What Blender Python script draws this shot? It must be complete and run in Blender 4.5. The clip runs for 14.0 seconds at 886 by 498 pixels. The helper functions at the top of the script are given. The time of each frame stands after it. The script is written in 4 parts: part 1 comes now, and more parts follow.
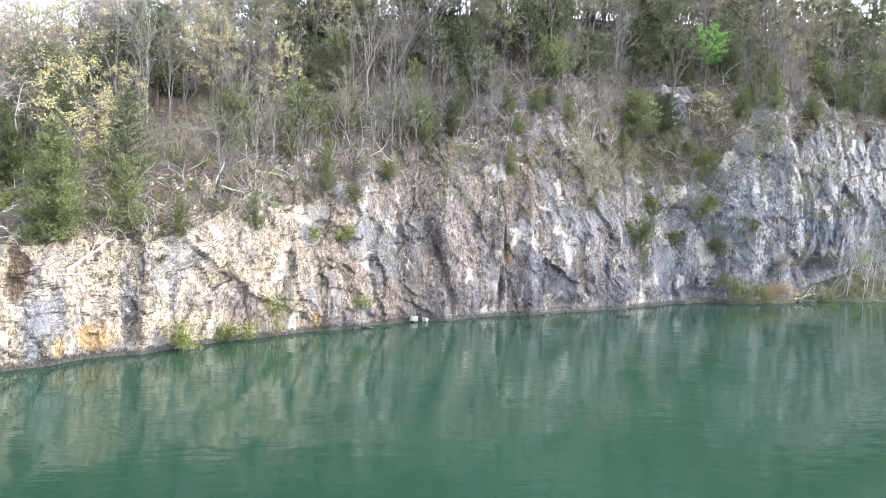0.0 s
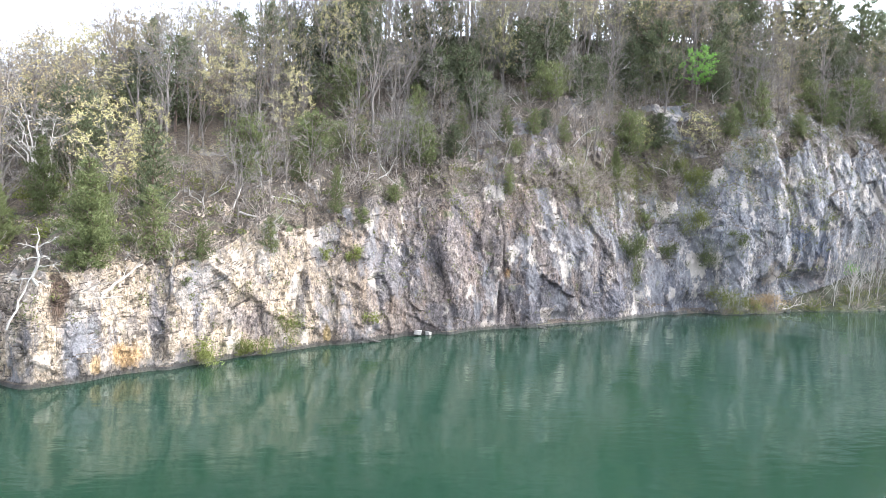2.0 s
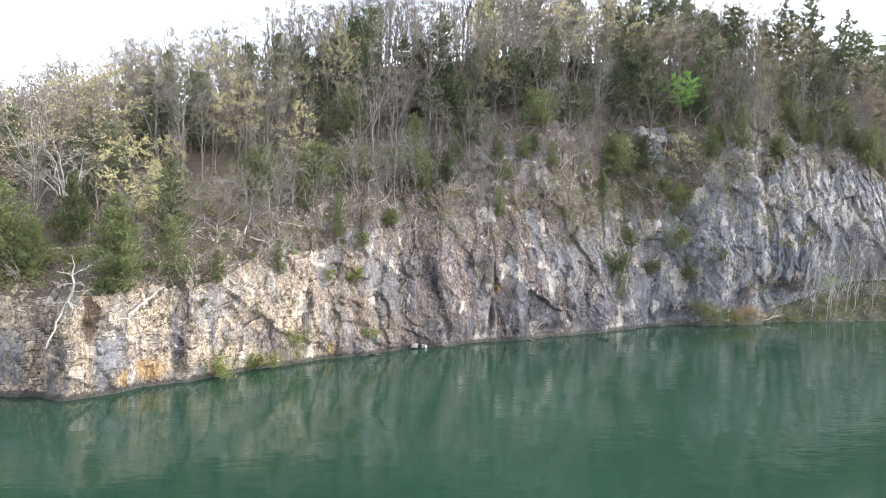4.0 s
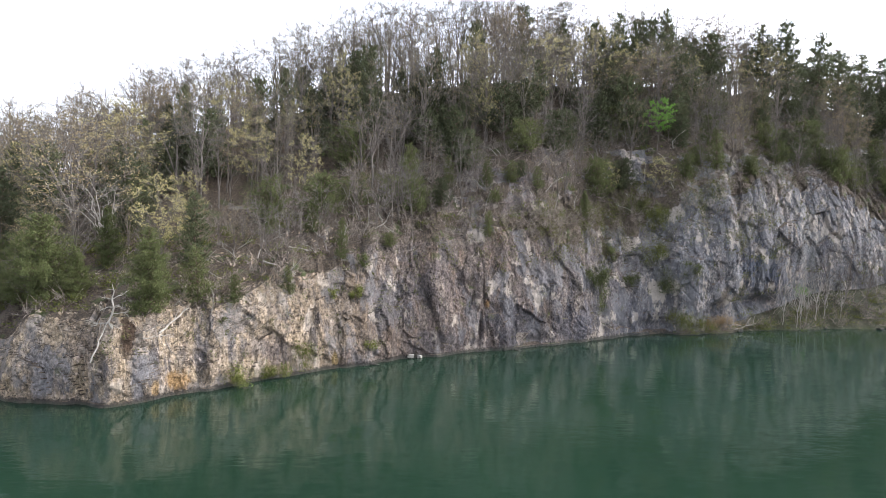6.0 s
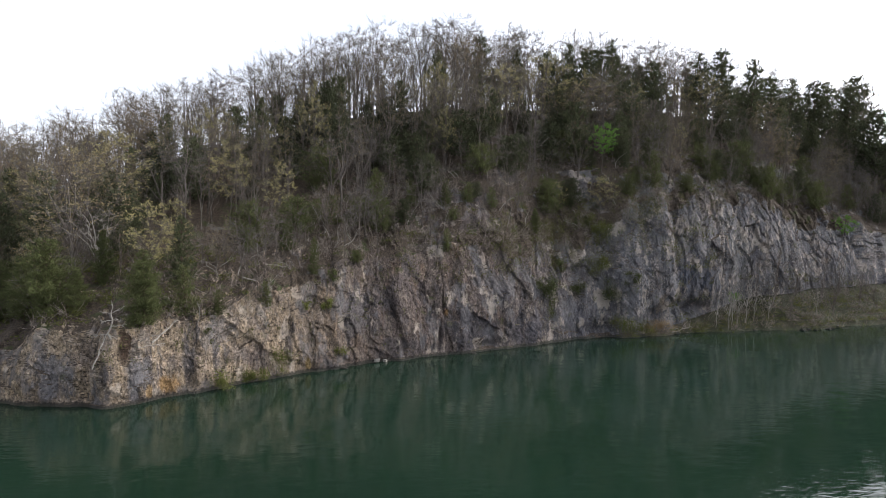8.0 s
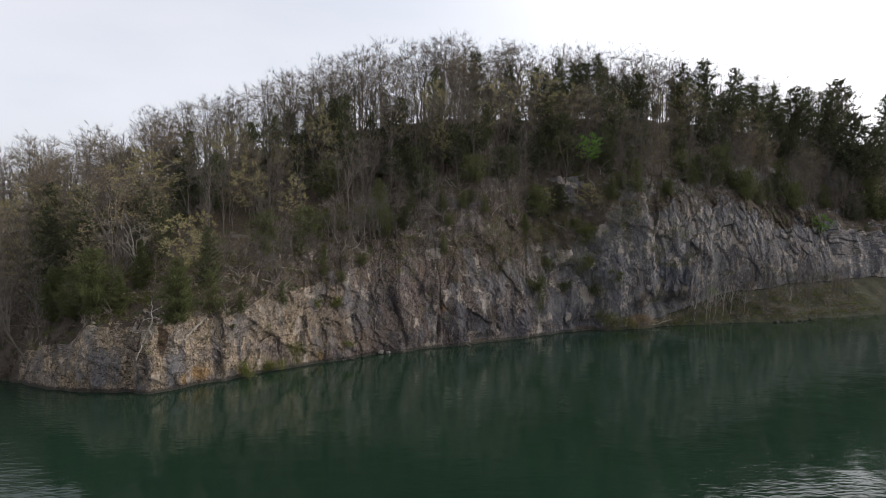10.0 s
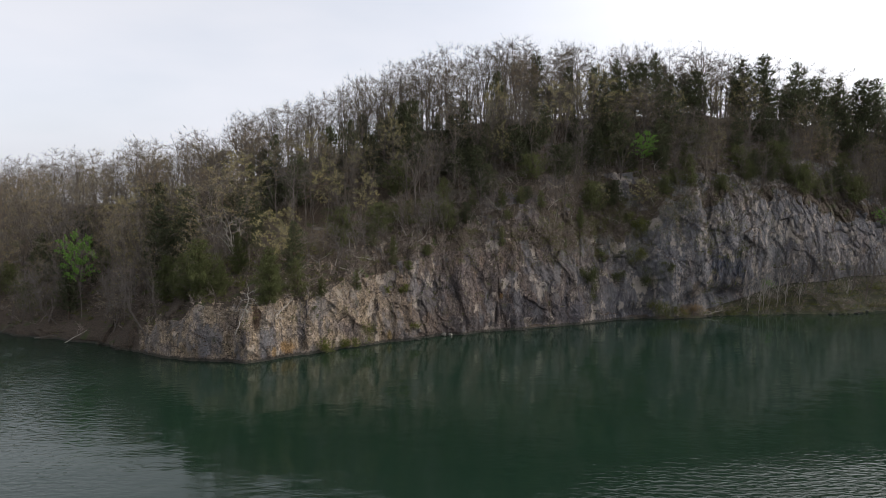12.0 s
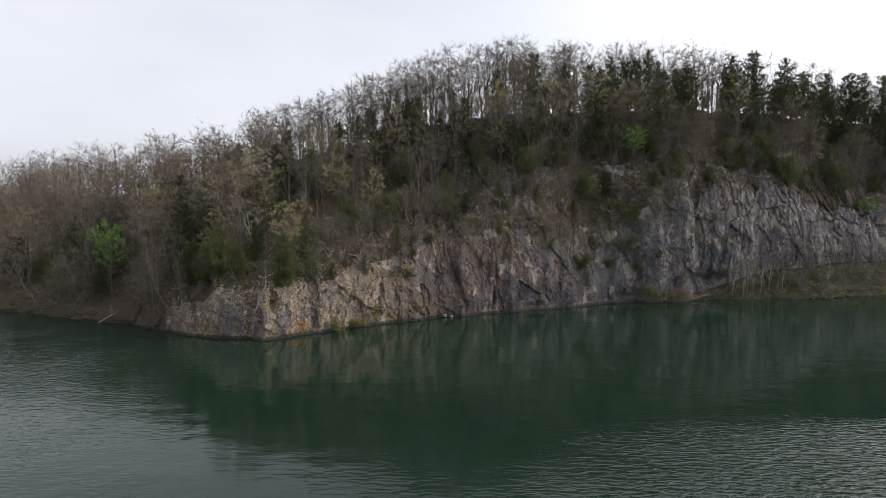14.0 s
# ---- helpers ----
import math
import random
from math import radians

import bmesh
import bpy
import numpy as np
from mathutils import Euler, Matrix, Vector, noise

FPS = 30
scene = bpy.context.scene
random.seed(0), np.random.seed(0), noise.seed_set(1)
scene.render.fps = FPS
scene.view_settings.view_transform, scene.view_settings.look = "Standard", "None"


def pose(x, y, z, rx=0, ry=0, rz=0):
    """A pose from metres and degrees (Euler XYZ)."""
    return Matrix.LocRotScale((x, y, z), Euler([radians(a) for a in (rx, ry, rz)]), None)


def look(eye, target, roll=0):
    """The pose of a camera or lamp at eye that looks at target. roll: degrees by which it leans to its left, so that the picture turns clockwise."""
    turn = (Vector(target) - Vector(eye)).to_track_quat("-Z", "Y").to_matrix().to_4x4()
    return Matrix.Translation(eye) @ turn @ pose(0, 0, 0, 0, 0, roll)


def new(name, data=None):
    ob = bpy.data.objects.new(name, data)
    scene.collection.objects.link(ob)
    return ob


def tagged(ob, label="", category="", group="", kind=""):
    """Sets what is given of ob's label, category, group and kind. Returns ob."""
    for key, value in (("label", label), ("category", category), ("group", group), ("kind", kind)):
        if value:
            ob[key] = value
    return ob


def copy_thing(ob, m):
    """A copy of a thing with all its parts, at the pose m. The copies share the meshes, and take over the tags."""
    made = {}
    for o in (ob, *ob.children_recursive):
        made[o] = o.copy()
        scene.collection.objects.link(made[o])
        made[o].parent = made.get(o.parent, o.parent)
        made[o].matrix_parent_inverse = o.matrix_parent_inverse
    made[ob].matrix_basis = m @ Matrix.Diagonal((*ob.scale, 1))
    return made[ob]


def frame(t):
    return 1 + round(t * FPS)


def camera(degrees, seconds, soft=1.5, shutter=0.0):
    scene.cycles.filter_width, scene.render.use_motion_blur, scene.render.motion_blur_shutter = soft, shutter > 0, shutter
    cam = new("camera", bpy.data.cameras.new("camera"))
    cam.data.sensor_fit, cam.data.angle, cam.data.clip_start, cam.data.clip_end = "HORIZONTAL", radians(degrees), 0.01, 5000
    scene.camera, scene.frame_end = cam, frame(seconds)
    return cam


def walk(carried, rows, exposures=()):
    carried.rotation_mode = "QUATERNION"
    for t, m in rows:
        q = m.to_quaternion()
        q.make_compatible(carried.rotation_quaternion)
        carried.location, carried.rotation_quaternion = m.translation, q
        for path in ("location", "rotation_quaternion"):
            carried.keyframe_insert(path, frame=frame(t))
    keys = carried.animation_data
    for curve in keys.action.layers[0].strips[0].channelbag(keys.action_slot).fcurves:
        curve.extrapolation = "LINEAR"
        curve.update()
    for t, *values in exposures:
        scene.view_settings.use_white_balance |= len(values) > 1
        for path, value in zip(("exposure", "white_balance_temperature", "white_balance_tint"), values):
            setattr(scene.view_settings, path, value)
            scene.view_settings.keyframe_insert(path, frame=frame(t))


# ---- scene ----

cam = camera(68.3, 14.0, 0.7)
PATH = [
    (0, (-3.269, -53.316, 9.769), (-3.064, -51.331, 9.631), 2.1),
    (0.5, (-3.386, -54.091, 10.126), (-3.183, -52.105, 9.99), 2.0),
    (1, (-3.47, -54.978, 10.513), (-3.271, -52.992, 10.381), 1.9),
    (1.5, (-3.494, -55.853, 10.905), (-3.297, -53.867, 10.775), 1.8),
    (2, (-3.523, -56.732, 11.353), (-3.329, -54.746, 11.223), 1.8),
    (2.5, (-3.476, -57.737, 11.794), (-3.285, -55.75, 11.665), 1.7),
    (3, (-3.337, -58.87, 12.212), (-3.15, -56.883, 12.089), 1.6),
    (3.2, (-3.252, -59.336, 12.3), (-3.068, -57.348, 12.184), 1.6),
    (5.5, (-2.468, -66.193, 14.838), (-2.303, -64.203, 14.725), 1.2),
    (6, (-2.298, -68.081, 15.214), (-2.137, -66.091, 15.107), 1.1),
    (6.5, (-2.089, -70.081, 15.619), (-1.931, -68.09, 15.519), 1.0),
    (7, (-1.886, -72.14, 15.942), (-1.716, -70.15, 15.848), 0.8),
    (7.5, (-1.689, -74.182, 16.246), (-1.47, -72.196, 16.156), 0.7),
    (8, (-1.437, -76.343, 16.528), (-1.2, -74.359, 16.445), 0.6),
    (8.2, (-1.361, -77.259, 16.592), (-1.12, -75.275, 16.513), 0.5),
    (9.3, (-0.98, -82.25, 17.35), (-0.695, -80.27, 17.262), 0.25),
    (10.3, (-0.571, -86.896, 18.02), (-0.443, -84.902, 17.921), -0.1),
    (10.5, (-0.485, -87.835, 18.06), (-0.416, -85.839, 17.961), -0.1),
    (11, (-0.3, -90.079, 18.153), (-0.274, -88.082, 18.054), -0.1),
    (11.5, (-0.053, -92.118, 18.239), (-0.047, -90.12, 18.139), -0.1),
    (12, (0.227, -94.12, 18.274), (0.22, -92.124, 18.154), -0.1),
    (12.5, (0.588, -96.016, 18.289), (0.57, -94.021, 18.139), -0.2),
    (13, (0.922, -97.985, 18.298), (0.896, -95.991, 18.148), -0.2),
    (13.5, (1.247, -99.87, 18.329), (1.217, -97.876, 18.178), -0.1),
    (14, (1.507, -101.604, 18.355), (1.472, -99.61, 18.205), -0.2),
]
walk(cam, [(t, look(e, g, r)) for t, e, g, r in PATH],
     [(0, 2.18, 5900, 7.0), (1.5, 2.13, 5900, 7.0), (3, 2.0, 6000, 7.5), (5.5, 1.2, 6250, 9), (6.5, 0.83, 6280, 10), (7.5, 0.30, 6370, 10), (8.2, 0.04, 6420, 10), (10.5, -0.40, 6650, 10), (14, -0.32, 6650, 10)])

# ---- daylight: bright thin overcast, weak sun from behind and right ----
SUN_AZ, SUN_EL = radians(80), radians(33)
world = bpy.data.worlds.new("sky")
scene.world = world
world.use_nodes = True
wt = world.node_tree
wt.nodes.clear()
w_out = wt.nodes.new("ShaderNodeOutputWorld")
w_bg = wt.nodes.new("ShaderNodeBackground")
w_sky = wt.nodes.new("ShaderNodeTexSky")
w_sky.sky_type, w_sky.sun_disc = "NISHITA", False
w_sky.sun_elevation, w_sky.sun_rotation, w_sky.dust_density = SUN_EL, SUN_AZ, 4.0
w_grey = wt.nodes.new("ShaderNodeRGBToBW")
w_white = wt.nodes.new("ShaderNodeMix")
w_white.data_type, w_white.blend_type = "RGBA", "MULTIPLY"
w_white.inputs["Factor"].default_value = 1.0
w_white.inputs["B"].default_value = (0.945, 0.98, 1.09, 1)
w_co = wt.nodes.new("ShaderNodeTexCoord")
w_map = wt.nodes.new("ShaderNodeMapping")
w_map.inputs["Scale"].default_value = (1.2, 1.2, 4.0)
w_noise = wt.nodes.new("ShaderNodeTexNoise")
w_noise.inputs["Scale"].default_value = 2.2
w_noise.inputs["Detail"].default_value = 4.0
w_ramp = wt.nodes.new("ShaderNodeMapRange")
w_ramp.inputs["From Min"].default_value, w_ramp.inputs["From Max"].default_value = 0.3, 0.65
w_ramp.inputs["To Min"].default_value, w_ramp.inputs["To Max"].default_value = 0.75, 0.98
w_mix = wt.nodes.new("ShaderNodeMix")
w_mix.data_type = "RGBA"
wt.links.new(w_co.outputs["Generated"], w_map.inputs["Vector"])
wt.links.new(w_map.outputs["Vector"], w_noise.inputs["Vector"])
wt.links.new(w_noise.outputs["Fac"], w_ramp.inputs["Value"])
wt.links.new(w_sky.outputs["Color"], w_grey.inputs["Color"])
w_even = wt.nodes.new("ShaderNodeMath")
w_even.operation = "POWER"
w_even.inputs[1].default_value = 0.4
wt.links.new(w_grey.outputs["Val"], w_even.inputs[0])
w_gain = wt.nodes.new("ShaderNodeMath")
w_gain.operation = "MULTIPLY"
w_gain.inputs[1].default_value = 2.95
wt.links.new(w_even.outputs[0], w_gain.inputs[0])
wt.links.new(w_gain.outputs[0], w_white.inputs["A"])
wt.links.new(w_ramp.outputs["Result"], w_mix.inputs["Factor"])
wt.links.new(w_sky.outputs["Color"], w_mix.inputs["A"])
wt.links.new(w_white.outputs["Result"], w_mix.inputs["B"])
# the bright haze round the sun behind thin cloud
sun_way = Vector((math.sin(SUN_AZ) * math.cos(SUN_EL), math.cos(SUN_AZ) * math.cos(SUN_EL), math.sin(SUN_EL)))
w_dot = wt.nodes.new("ShaderNodeVectorMath")
w_dot.operation = "DOT_PRODUCT"
w_dot.inputs[1].default_value = sun_way
w_near = wt.nodes.new("ShaderNodeMapRange")
w_near.inputs["From Min"].default_value, w_near.inputs["From Max"].default_value = 0.25, 1.0
w_halo = wt.nodes.new("ShaderNodeMath")
w_halo.operation = "POWER"
w_halo.inputs[1].default_value = 2.2
w_add = wt.nodes.new("ShaderNodeMix")
w_add.data_type, w_add.blend_type = "RGBA", "ADD"
w_add.inputs["B"].default_value = (6.5, 6.2, 5.8, 1)
wt.links.new(w_co.outputs["Generated"], w_dot.inputs[0])
wt.links.new(w_dot.outputs["Value"], w_near.inputs["Value"])
wt.links.new(w_near.outputs["Result"], w_halo.inputs[0])
wt.links.new(w_halo.outputs[0], w_add.inputs["Factor"])
wt.links.new(w_mix.outputs["Result"], w_add.inputs["A"])
wt.links.new(w_add.outputs["Result"], w_bg.inputs["Color"])
wt.links.new(w_bg.outputs["Background"], w_out.inputs["Surface"])
w_bg.inputs["Strength"].default_value = 0.27

sun_data = bpy.data.lights.new("sun", "SUN")
sun_data.energy, sun_data.angle, sun_data.color = 1.35, radians(15), (1.0, 0.885, 0.74)
sun = new("sun", sun_data)
sun.matrix_world = look(sun_way * 200, (0, 0, 0))


# ---- materials ----
class Mat:
    """A small builder for node materials."""

    def __init__(self, name):
        self.m = bpy.data.materials.new(name)
        self.m.use_nodes = True
        self.t = self.m.node_tree
        self.bsdf = self.t.nodes["Principled BSDF"]
        self.out = self.t.nodes["Material Output"]
        self.geo = None

    def node(self, kind, **values):
        n = self.t.nodes.new(kind)
        for k, v in values.items():
            n.inputs[k].default_value = v
        return n

    def link(self, a, b):
        self.t.links.new(a, b)

    def place(self, scale=(1, 1, 1), turn=(0, 0, 0)):
        if self.geo is None:
            self.geo = self.node("ShaderNodeNewGeometry")
        n = self.node("ShaderNodeMapping", Scale=scale, Rotation=turn)
        self.link(self.geo.outputs["Position"], n.inputs["Vector"])
        return n.outputs["Vector"]

    def noise(self, vec, scale, detail=4.0, rough=0.55, lo=0.0, hi=1.0, distort=0.0):
        n = self.node("ShaderNodeTexNoise", Scale=scale, Detail=detail, Roughness=rough, Distortion=distort)
        if vec is not None:
            self.link(vec, n.inputs["Vector"])
        return self.span(n.outputs["Fac"], lo, hi)

    def span(self, val, lo, hi, to_lo=0.0, to_hi=1.0):
        n = self.node("ShaderNodeMapRange")
        n.interpolation_type = "SMOOTHSTEP"
        for k, v in zip(("From Min", "From Max", "To Min", "To Max"), (lo, hi, to_lo, to_hi)):
            n.inputs[k].default_value = v
        self.link(val, n.inputs["Value"])
        return n.outputs["Result"]

    def mix(self, fac, a, b, blend="MIX"):
        n = self.node("ShaderNodeMix")
        n.data_type, n.blend_type = "RGBA", blend
        for key, v in (("Factor", fac), ("A", a), ("B", b)):
            if isinstance(v, (int, float)):
                n.inputs[key].default_value = v
            elif isinstance(v, tuple):
                n.inputs[key].default_value = (*v, 1)
            else:
                self.link(v, n.inputs[key])
        return n.outputs["Result"]

    def calc(self, op, a, b=0.0):
        n = self.node("ShaderNodeMath")
        n.operation = op
        for i, v in enumerate((a, b)):
            if isinstance(v, (int, float)):
                n.inputs[i].default_value = v
            else:
                self.link(v, n.inputs[i])
        return n.outputs[0]

    def blocks(self, vec, scale):
        """Random tone of each fractured block, and the distance to its edge."""
        tone = self.node("ShaderNodeTexVoronoi", Scale=scale)
        edge = self.node("ShaderNodeTexVoronoi", Scale=scale)
        edge.feature = "DISTANCE_TO_EDGE"
        for n in (tone, edge):
            self.link(vec, n.inputs["Vector"])
        bw = self.node("ShaderNodeRGBToBW")
        self.link(tone.outputs["Color"], bw.inputs["Color"])
        return bw.outputs["Val"], edge.outputs["Distance"]

    def bent(self, vec, scale, amount):
        n = self.node("ShaderNodeTexNoise", Scale=scale, Detail=3.0)
        self.link(vec, n.inputs["Vector"])
        m = self.node("ShaderNodeVectorMath")
        m.operation = "SCALE"
        m.inputs["Scale"].default_value = amount
        self.link(n.outputs["Color"], m.inputs[0])
        a = self.node("ShaderNodeVectorMath")
        self.link(vec, a.inputs[0])
        self.link(m.outputs["Vector"], a.inputs[1])
        return a.outputs["Vector"]

    def spot(self, sep, cx, cz, rx, rz, ragged):
        """An uneven patch round x, z."""
        dx = self.calc("DIVIDE", self.calc("SUBTRACT", sep.outputs["X"], cx), rx)
        dz = self.calc("DIVIDE", self.calc("SUBTRACT", sep.outputs["Z"], cz), rz)
        r = self.calc("ADD", self.calc("MULTIPLY", dx, dx), self.calc("MULTIPLY", dz, dz))
        return self.span(self.calc("ADD", r, self.calc("MULTIPLY", ragged, 1.6)), 1.7, 0.9)

    def color(self, c):
        if isinstance(c, tuple):
            self.bsdf.inputs["Base Color"].default_value = (*c, 1)
        else:
            self.link(c, self.bsdf.inputs["Base Color"])

    def rough(self, r, spec=0.3):
        self.bsdf.inputs["Roughness"].default_value = r
        self.bsdf.inputs["Specular IOR Level"].default_value = spec

    def bump(self, height, strength=0.5, distance=0.1):
        n = self.node("ShaderNodeBump", Strength=strength, Distance=distance)
        self.link(height, n.inputs["Height"])
        self.link(n.outputs["Normal"], self.bsdf.inputs["Normal"])


def rock_material(name="limestone", litter=True):
    k = Mat(name)
    p = k.place()
    sep = k.node("ShaderNodeSeparateXYZ")
    k.link(k.geo.outputs["Position"], sep.inputs[0])
    x, z = sep.outputs["X"], sep.outputs["Z"]
    wide = k.noise(p, 0.09, 3.0, 0.5, 0.38, 0.62)
    mid = k.noise(k.place((1, 1, 0.6)), 0.5, 6.0, 0.62, 0.34, 0.66)
    fine = k.noise(p, 3.0, 6.0, 0.7, 0.3, 0.7)
    col = k.mix(wide, (0.335, 0.27, 0.245), (0.245, 0.215, 0.225))
    hue = k.noise(k.place((1, 1, 0.5)), 0.26, 5.0, 0.62, 0.44, 0.58)
    col = k.mix(k.calc("MULTIPLY", hue, 0.85), col, (0.20, 0.192, 0.215))
    tan = k.noise(k.place((1, 1, 0.6), (0.4, 0.1, 0.2)), 0.36, 5.0, 0.65, 0.50, 0.62)
    col = k.mix(k.calc("MULTIPLY", tan, 0.75), col, (0.40, 0.285, 0.205))
    cream = k.calc("MULTIPLY", k.span(x, 2, -12), k.noise(p, 0.22, 5.0, 0.62, 0.30, 0.48))
    col = k.mix(cream, col, (0.62, 0.495, 0.345))
    # blue-grey rock to the right, its blue partly shade and haze painted in
    blue = k.calc("MULTIPLY", k.span(x, 12, 34), k.noise(k.place((1, 1, 0.5)), 0.2, 5.0, 0.6, 0.30, 0.48))
    col = k.mix(k.calc("MULTIPLY", blue, 0.9), col, (0.178, 0.186, 0.212))
    col = k.mix(k.calc("MULTIPLY", mid, 0.5), col, (0.175, 0.15, 0.145))
    pale = k.noise(k.place((1, 1, 0.5), (0.3, 0.6, 0)), 0.7, 7.0, 0.72, 0.52, 0.62)
    col = k.mix(k.calc("MULTIPLY", pale, 0.6), col, (0.52, 0.445, 0.385))
    b1, e1 = k.blocks(k.bent(k.place((1, 1, 0.40), (0, 0.25, 0)), 1.0, 0.5), 0.8)
    b2, e2 = k.blocks(k.bent(k.place((1, 1, 0.45), (0, 0.35, 0.2)), 2.0, 0.25), 2.3)
    b3, e3 = k.blocks(k.bent(k.place((1, 1, 0.7), (0.2, 0.3, 0)), 5.0, 0.1), 6.5)
    lift = k.calc("ADD", k.calc("ADD", k.calc("MULTIPLY", b1, 0.52), k.calc("MULTIPLY", b2, 0.40)), k.calc("MULTIPLY", b3, 0.26))
    col = k.mix(k.span(lift, 0.25, 0.55), k.mix(0.40, col, (0.10, 0.09, 0.088)), col)
    col = k.mix(k.span(lift, 0.66, 0.98, 0.0, 0.35), col, (0.60, 0.52, 0.44))
    # mineral and algae streaks that run down the face
    streak = k.noise(k.place((1.0, 1.0, 0.12)), 0.55, 7.0, 0.68, 0.48, 0.58)
    streak2 = k.noise(k.place((1.0, 1.0, 0.06)), 2.0, 4.0, 0.6, 0.52, 0.62)
    streak = k.calc("MULTIPLY", streak, k.noise(k.place((1, 1, 0.6), (0, 0.3, 0)), 0.2, 4.0, 0.6, 0.46, 0.60))
    col = k.mix(k.calc("MULTIPLY", streak, 0.8), col, (0.105, 0.106, 0.13))
    col = k.mix(k.calc("MULTIPLY", streak2, 0.38), col, (0.17, 0.165, 0.18))
    rust = k.noise(k.place((1, 1, 0.45)), 0.33, 4.0, 0.6, 0.64, 0.74)
    col = k.mix(k.calc("MULTIPLY", rust, 0.5), col, (0.36, 0.23, 0.12))
    crack = k.noise(k.place((1, 1, 0.55), (0.2, 0.5, 0.3)), 1.3, 8.0, 0.75, 0.33, 0.42)
    col = k.mix(crack, k.mix(0.75, col, (0.05, 0.045, 0.04)), col)
    col = k.mix(k.calc("MULTIPLY", fine, 0.35), col, (0.12, 0.11, 0.10))
    pit = k.noise(k.place((1, 1, 0.7), (0.1, 0.4, 0.2)), 3.6, 5.0, 0.7, 0.36, 0.43)
    col = k.mix(pit, k.mix(0.8, col, (0.035, 0.032, 0.028)), col)
    glint = k.noise(k.place((1, 1, 0.6), (0.5, 0.2, 0.1)), 4.5, 4.0, 0.7, 0.58, 0.66)
    col = k.mix(k.calc("MULTIPLY", glint, 0.5), col, (0.62, 0.54, 0.46))
    ragged = k.noise(k.place((1, 1, 0.4)), 0.9, 5.0, 0.7, 0.2, 0.8)
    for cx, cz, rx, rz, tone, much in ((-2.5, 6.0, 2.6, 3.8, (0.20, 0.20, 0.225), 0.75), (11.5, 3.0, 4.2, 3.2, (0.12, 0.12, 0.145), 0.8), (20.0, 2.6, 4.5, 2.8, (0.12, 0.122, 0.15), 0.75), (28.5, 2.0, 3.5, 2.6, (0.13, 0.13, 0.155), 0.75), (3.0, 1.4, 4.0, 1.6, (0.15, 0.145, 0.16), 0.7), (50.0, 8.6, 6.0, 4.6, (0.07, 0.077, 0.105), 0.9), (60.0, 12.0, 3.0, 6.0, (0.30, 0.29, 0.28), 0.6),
                                       (-28.5, 2.6, 3.0, 2.6, (0.20, 0.205, 0.235), 0.75), (-21.6, 2.6, 0.9, 2.6, (0.25, 0.25, 0.27), 0.7), (-16.6, 5.2, 0.6, 2.4, (0.22, 0.215, 0.22), 0.7),
                                       (-19.3, 1.2, 0.9, 1.3, (0.42, 0.25, 0.09), 0.7), (-20.7, 0.9, 0.3, 0.7, (0.42, 0.27, 0.10), 0.6), (8.6, 5.2, 0.5, 0.7, (0.40, 0.22, 0.07), 0.8), (-7.5, 0.8, 0.35, 0.8, (0.45, 0.33, 0.14), 0.8),
                                       (-22.7, 5.2, 0.55, 2.2, (0.075, 0.048, 0.032), 0.95), (42.5, 4.6, 1.2, 1.8, (0.28, 0.21, 0.15), 0.7), (22.5, 12.5, 0.8, 2.0, (0.24, 0.24, 0.26), 0.7)):
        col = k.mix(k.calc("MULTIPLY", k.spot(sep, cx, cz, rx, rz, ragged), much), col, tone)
    broken = k.noise(p, 0.7, 4.0, 0.6, 0.42, 0.62)
    gap = k.calc("MULTIPLY", k.span(e1, 0.0, 0.02, 0.5, 1.0), k.span(e2, 0.0, 0.04, 0.7, 1.0))
    gap = k.calc("MAXIMUM", gap, broken)
    col = k.mix(gap, (0.05, 0.045, 0.04), col)
    # fine joints: steep cracks and a net of small breaks
    vein = k.noise(k.place((1, 1, 0.25), (0, 0.62, 0.1)), 1.3, 7.0, 0.66)
    vein = k.span(k.calc("ABSOLUTE", k.calc("SUBTRACT", vein, 0.5)), 0.002, 0.022)
    vein2 = k.noise(k.place((1, 1, 0.75), (0, 0.7, 0.3)), 2.4, 7.0, 0.7)
    vein2 = k.span(k.calc("ABSOLUTE", k.calc("SUBTRACT", vein2, 0.52)), 0.0, 0.016, 0.3, 1.0)
    net = k.span(e3, 0.0, 0.06, 0.35, 1.0)
    joint = k.calc("MULTIPLY", k.calc("MULTIPLY", vein, vein2), k.calc("MAXIMUM", net, k.noise(p, 1.1, 4.0, 0.6, 0.40, 0.56)))
    col = k.mix(joint, k.mix(0.46, col, (0.03, 0.028, 0.027)), col)
    # lighting put into the colour: middle stretch darkened, hazy right wall lifted
    painted_light = k.mix(k.span(x, -16, -2), (0.80, 0.77, 0.735), (0.57, 0.535, 0.51))
    painted_light = k.mix(k.span(x, 12, 40), painted_light, (0.86, 0.87, 0.88))
    col = k.mix(1.0, col, painted_light, "MULTIPLY")
    grit = k.span(k.noise(k.place((1, 1, 0.8)), 4.2, 5.0, 0.72), 0.34, 0.66, 0.72, 1.2)
    rgb = k.node("ShaderNodeCombineColor")
    for ch in ("Red", "Green", "Blue"):
        k.link(grit, rgb.inputs[ch])
    col = k.mix(1.0, col, rgb.outputs["Color"], "MULTIPLY")
    # broad stains that lie along the dip, sharp at their edges
    grey = k.noise(k.place((1, 1, 0.55), (0, 0.5, 0)), 0.34, 6.0, 0.62, 0.52, 0.60)
    col = k.mix(k.calc("MULTIPLY", grey, 0.6), col, (0.155, 0.15, 0.16))
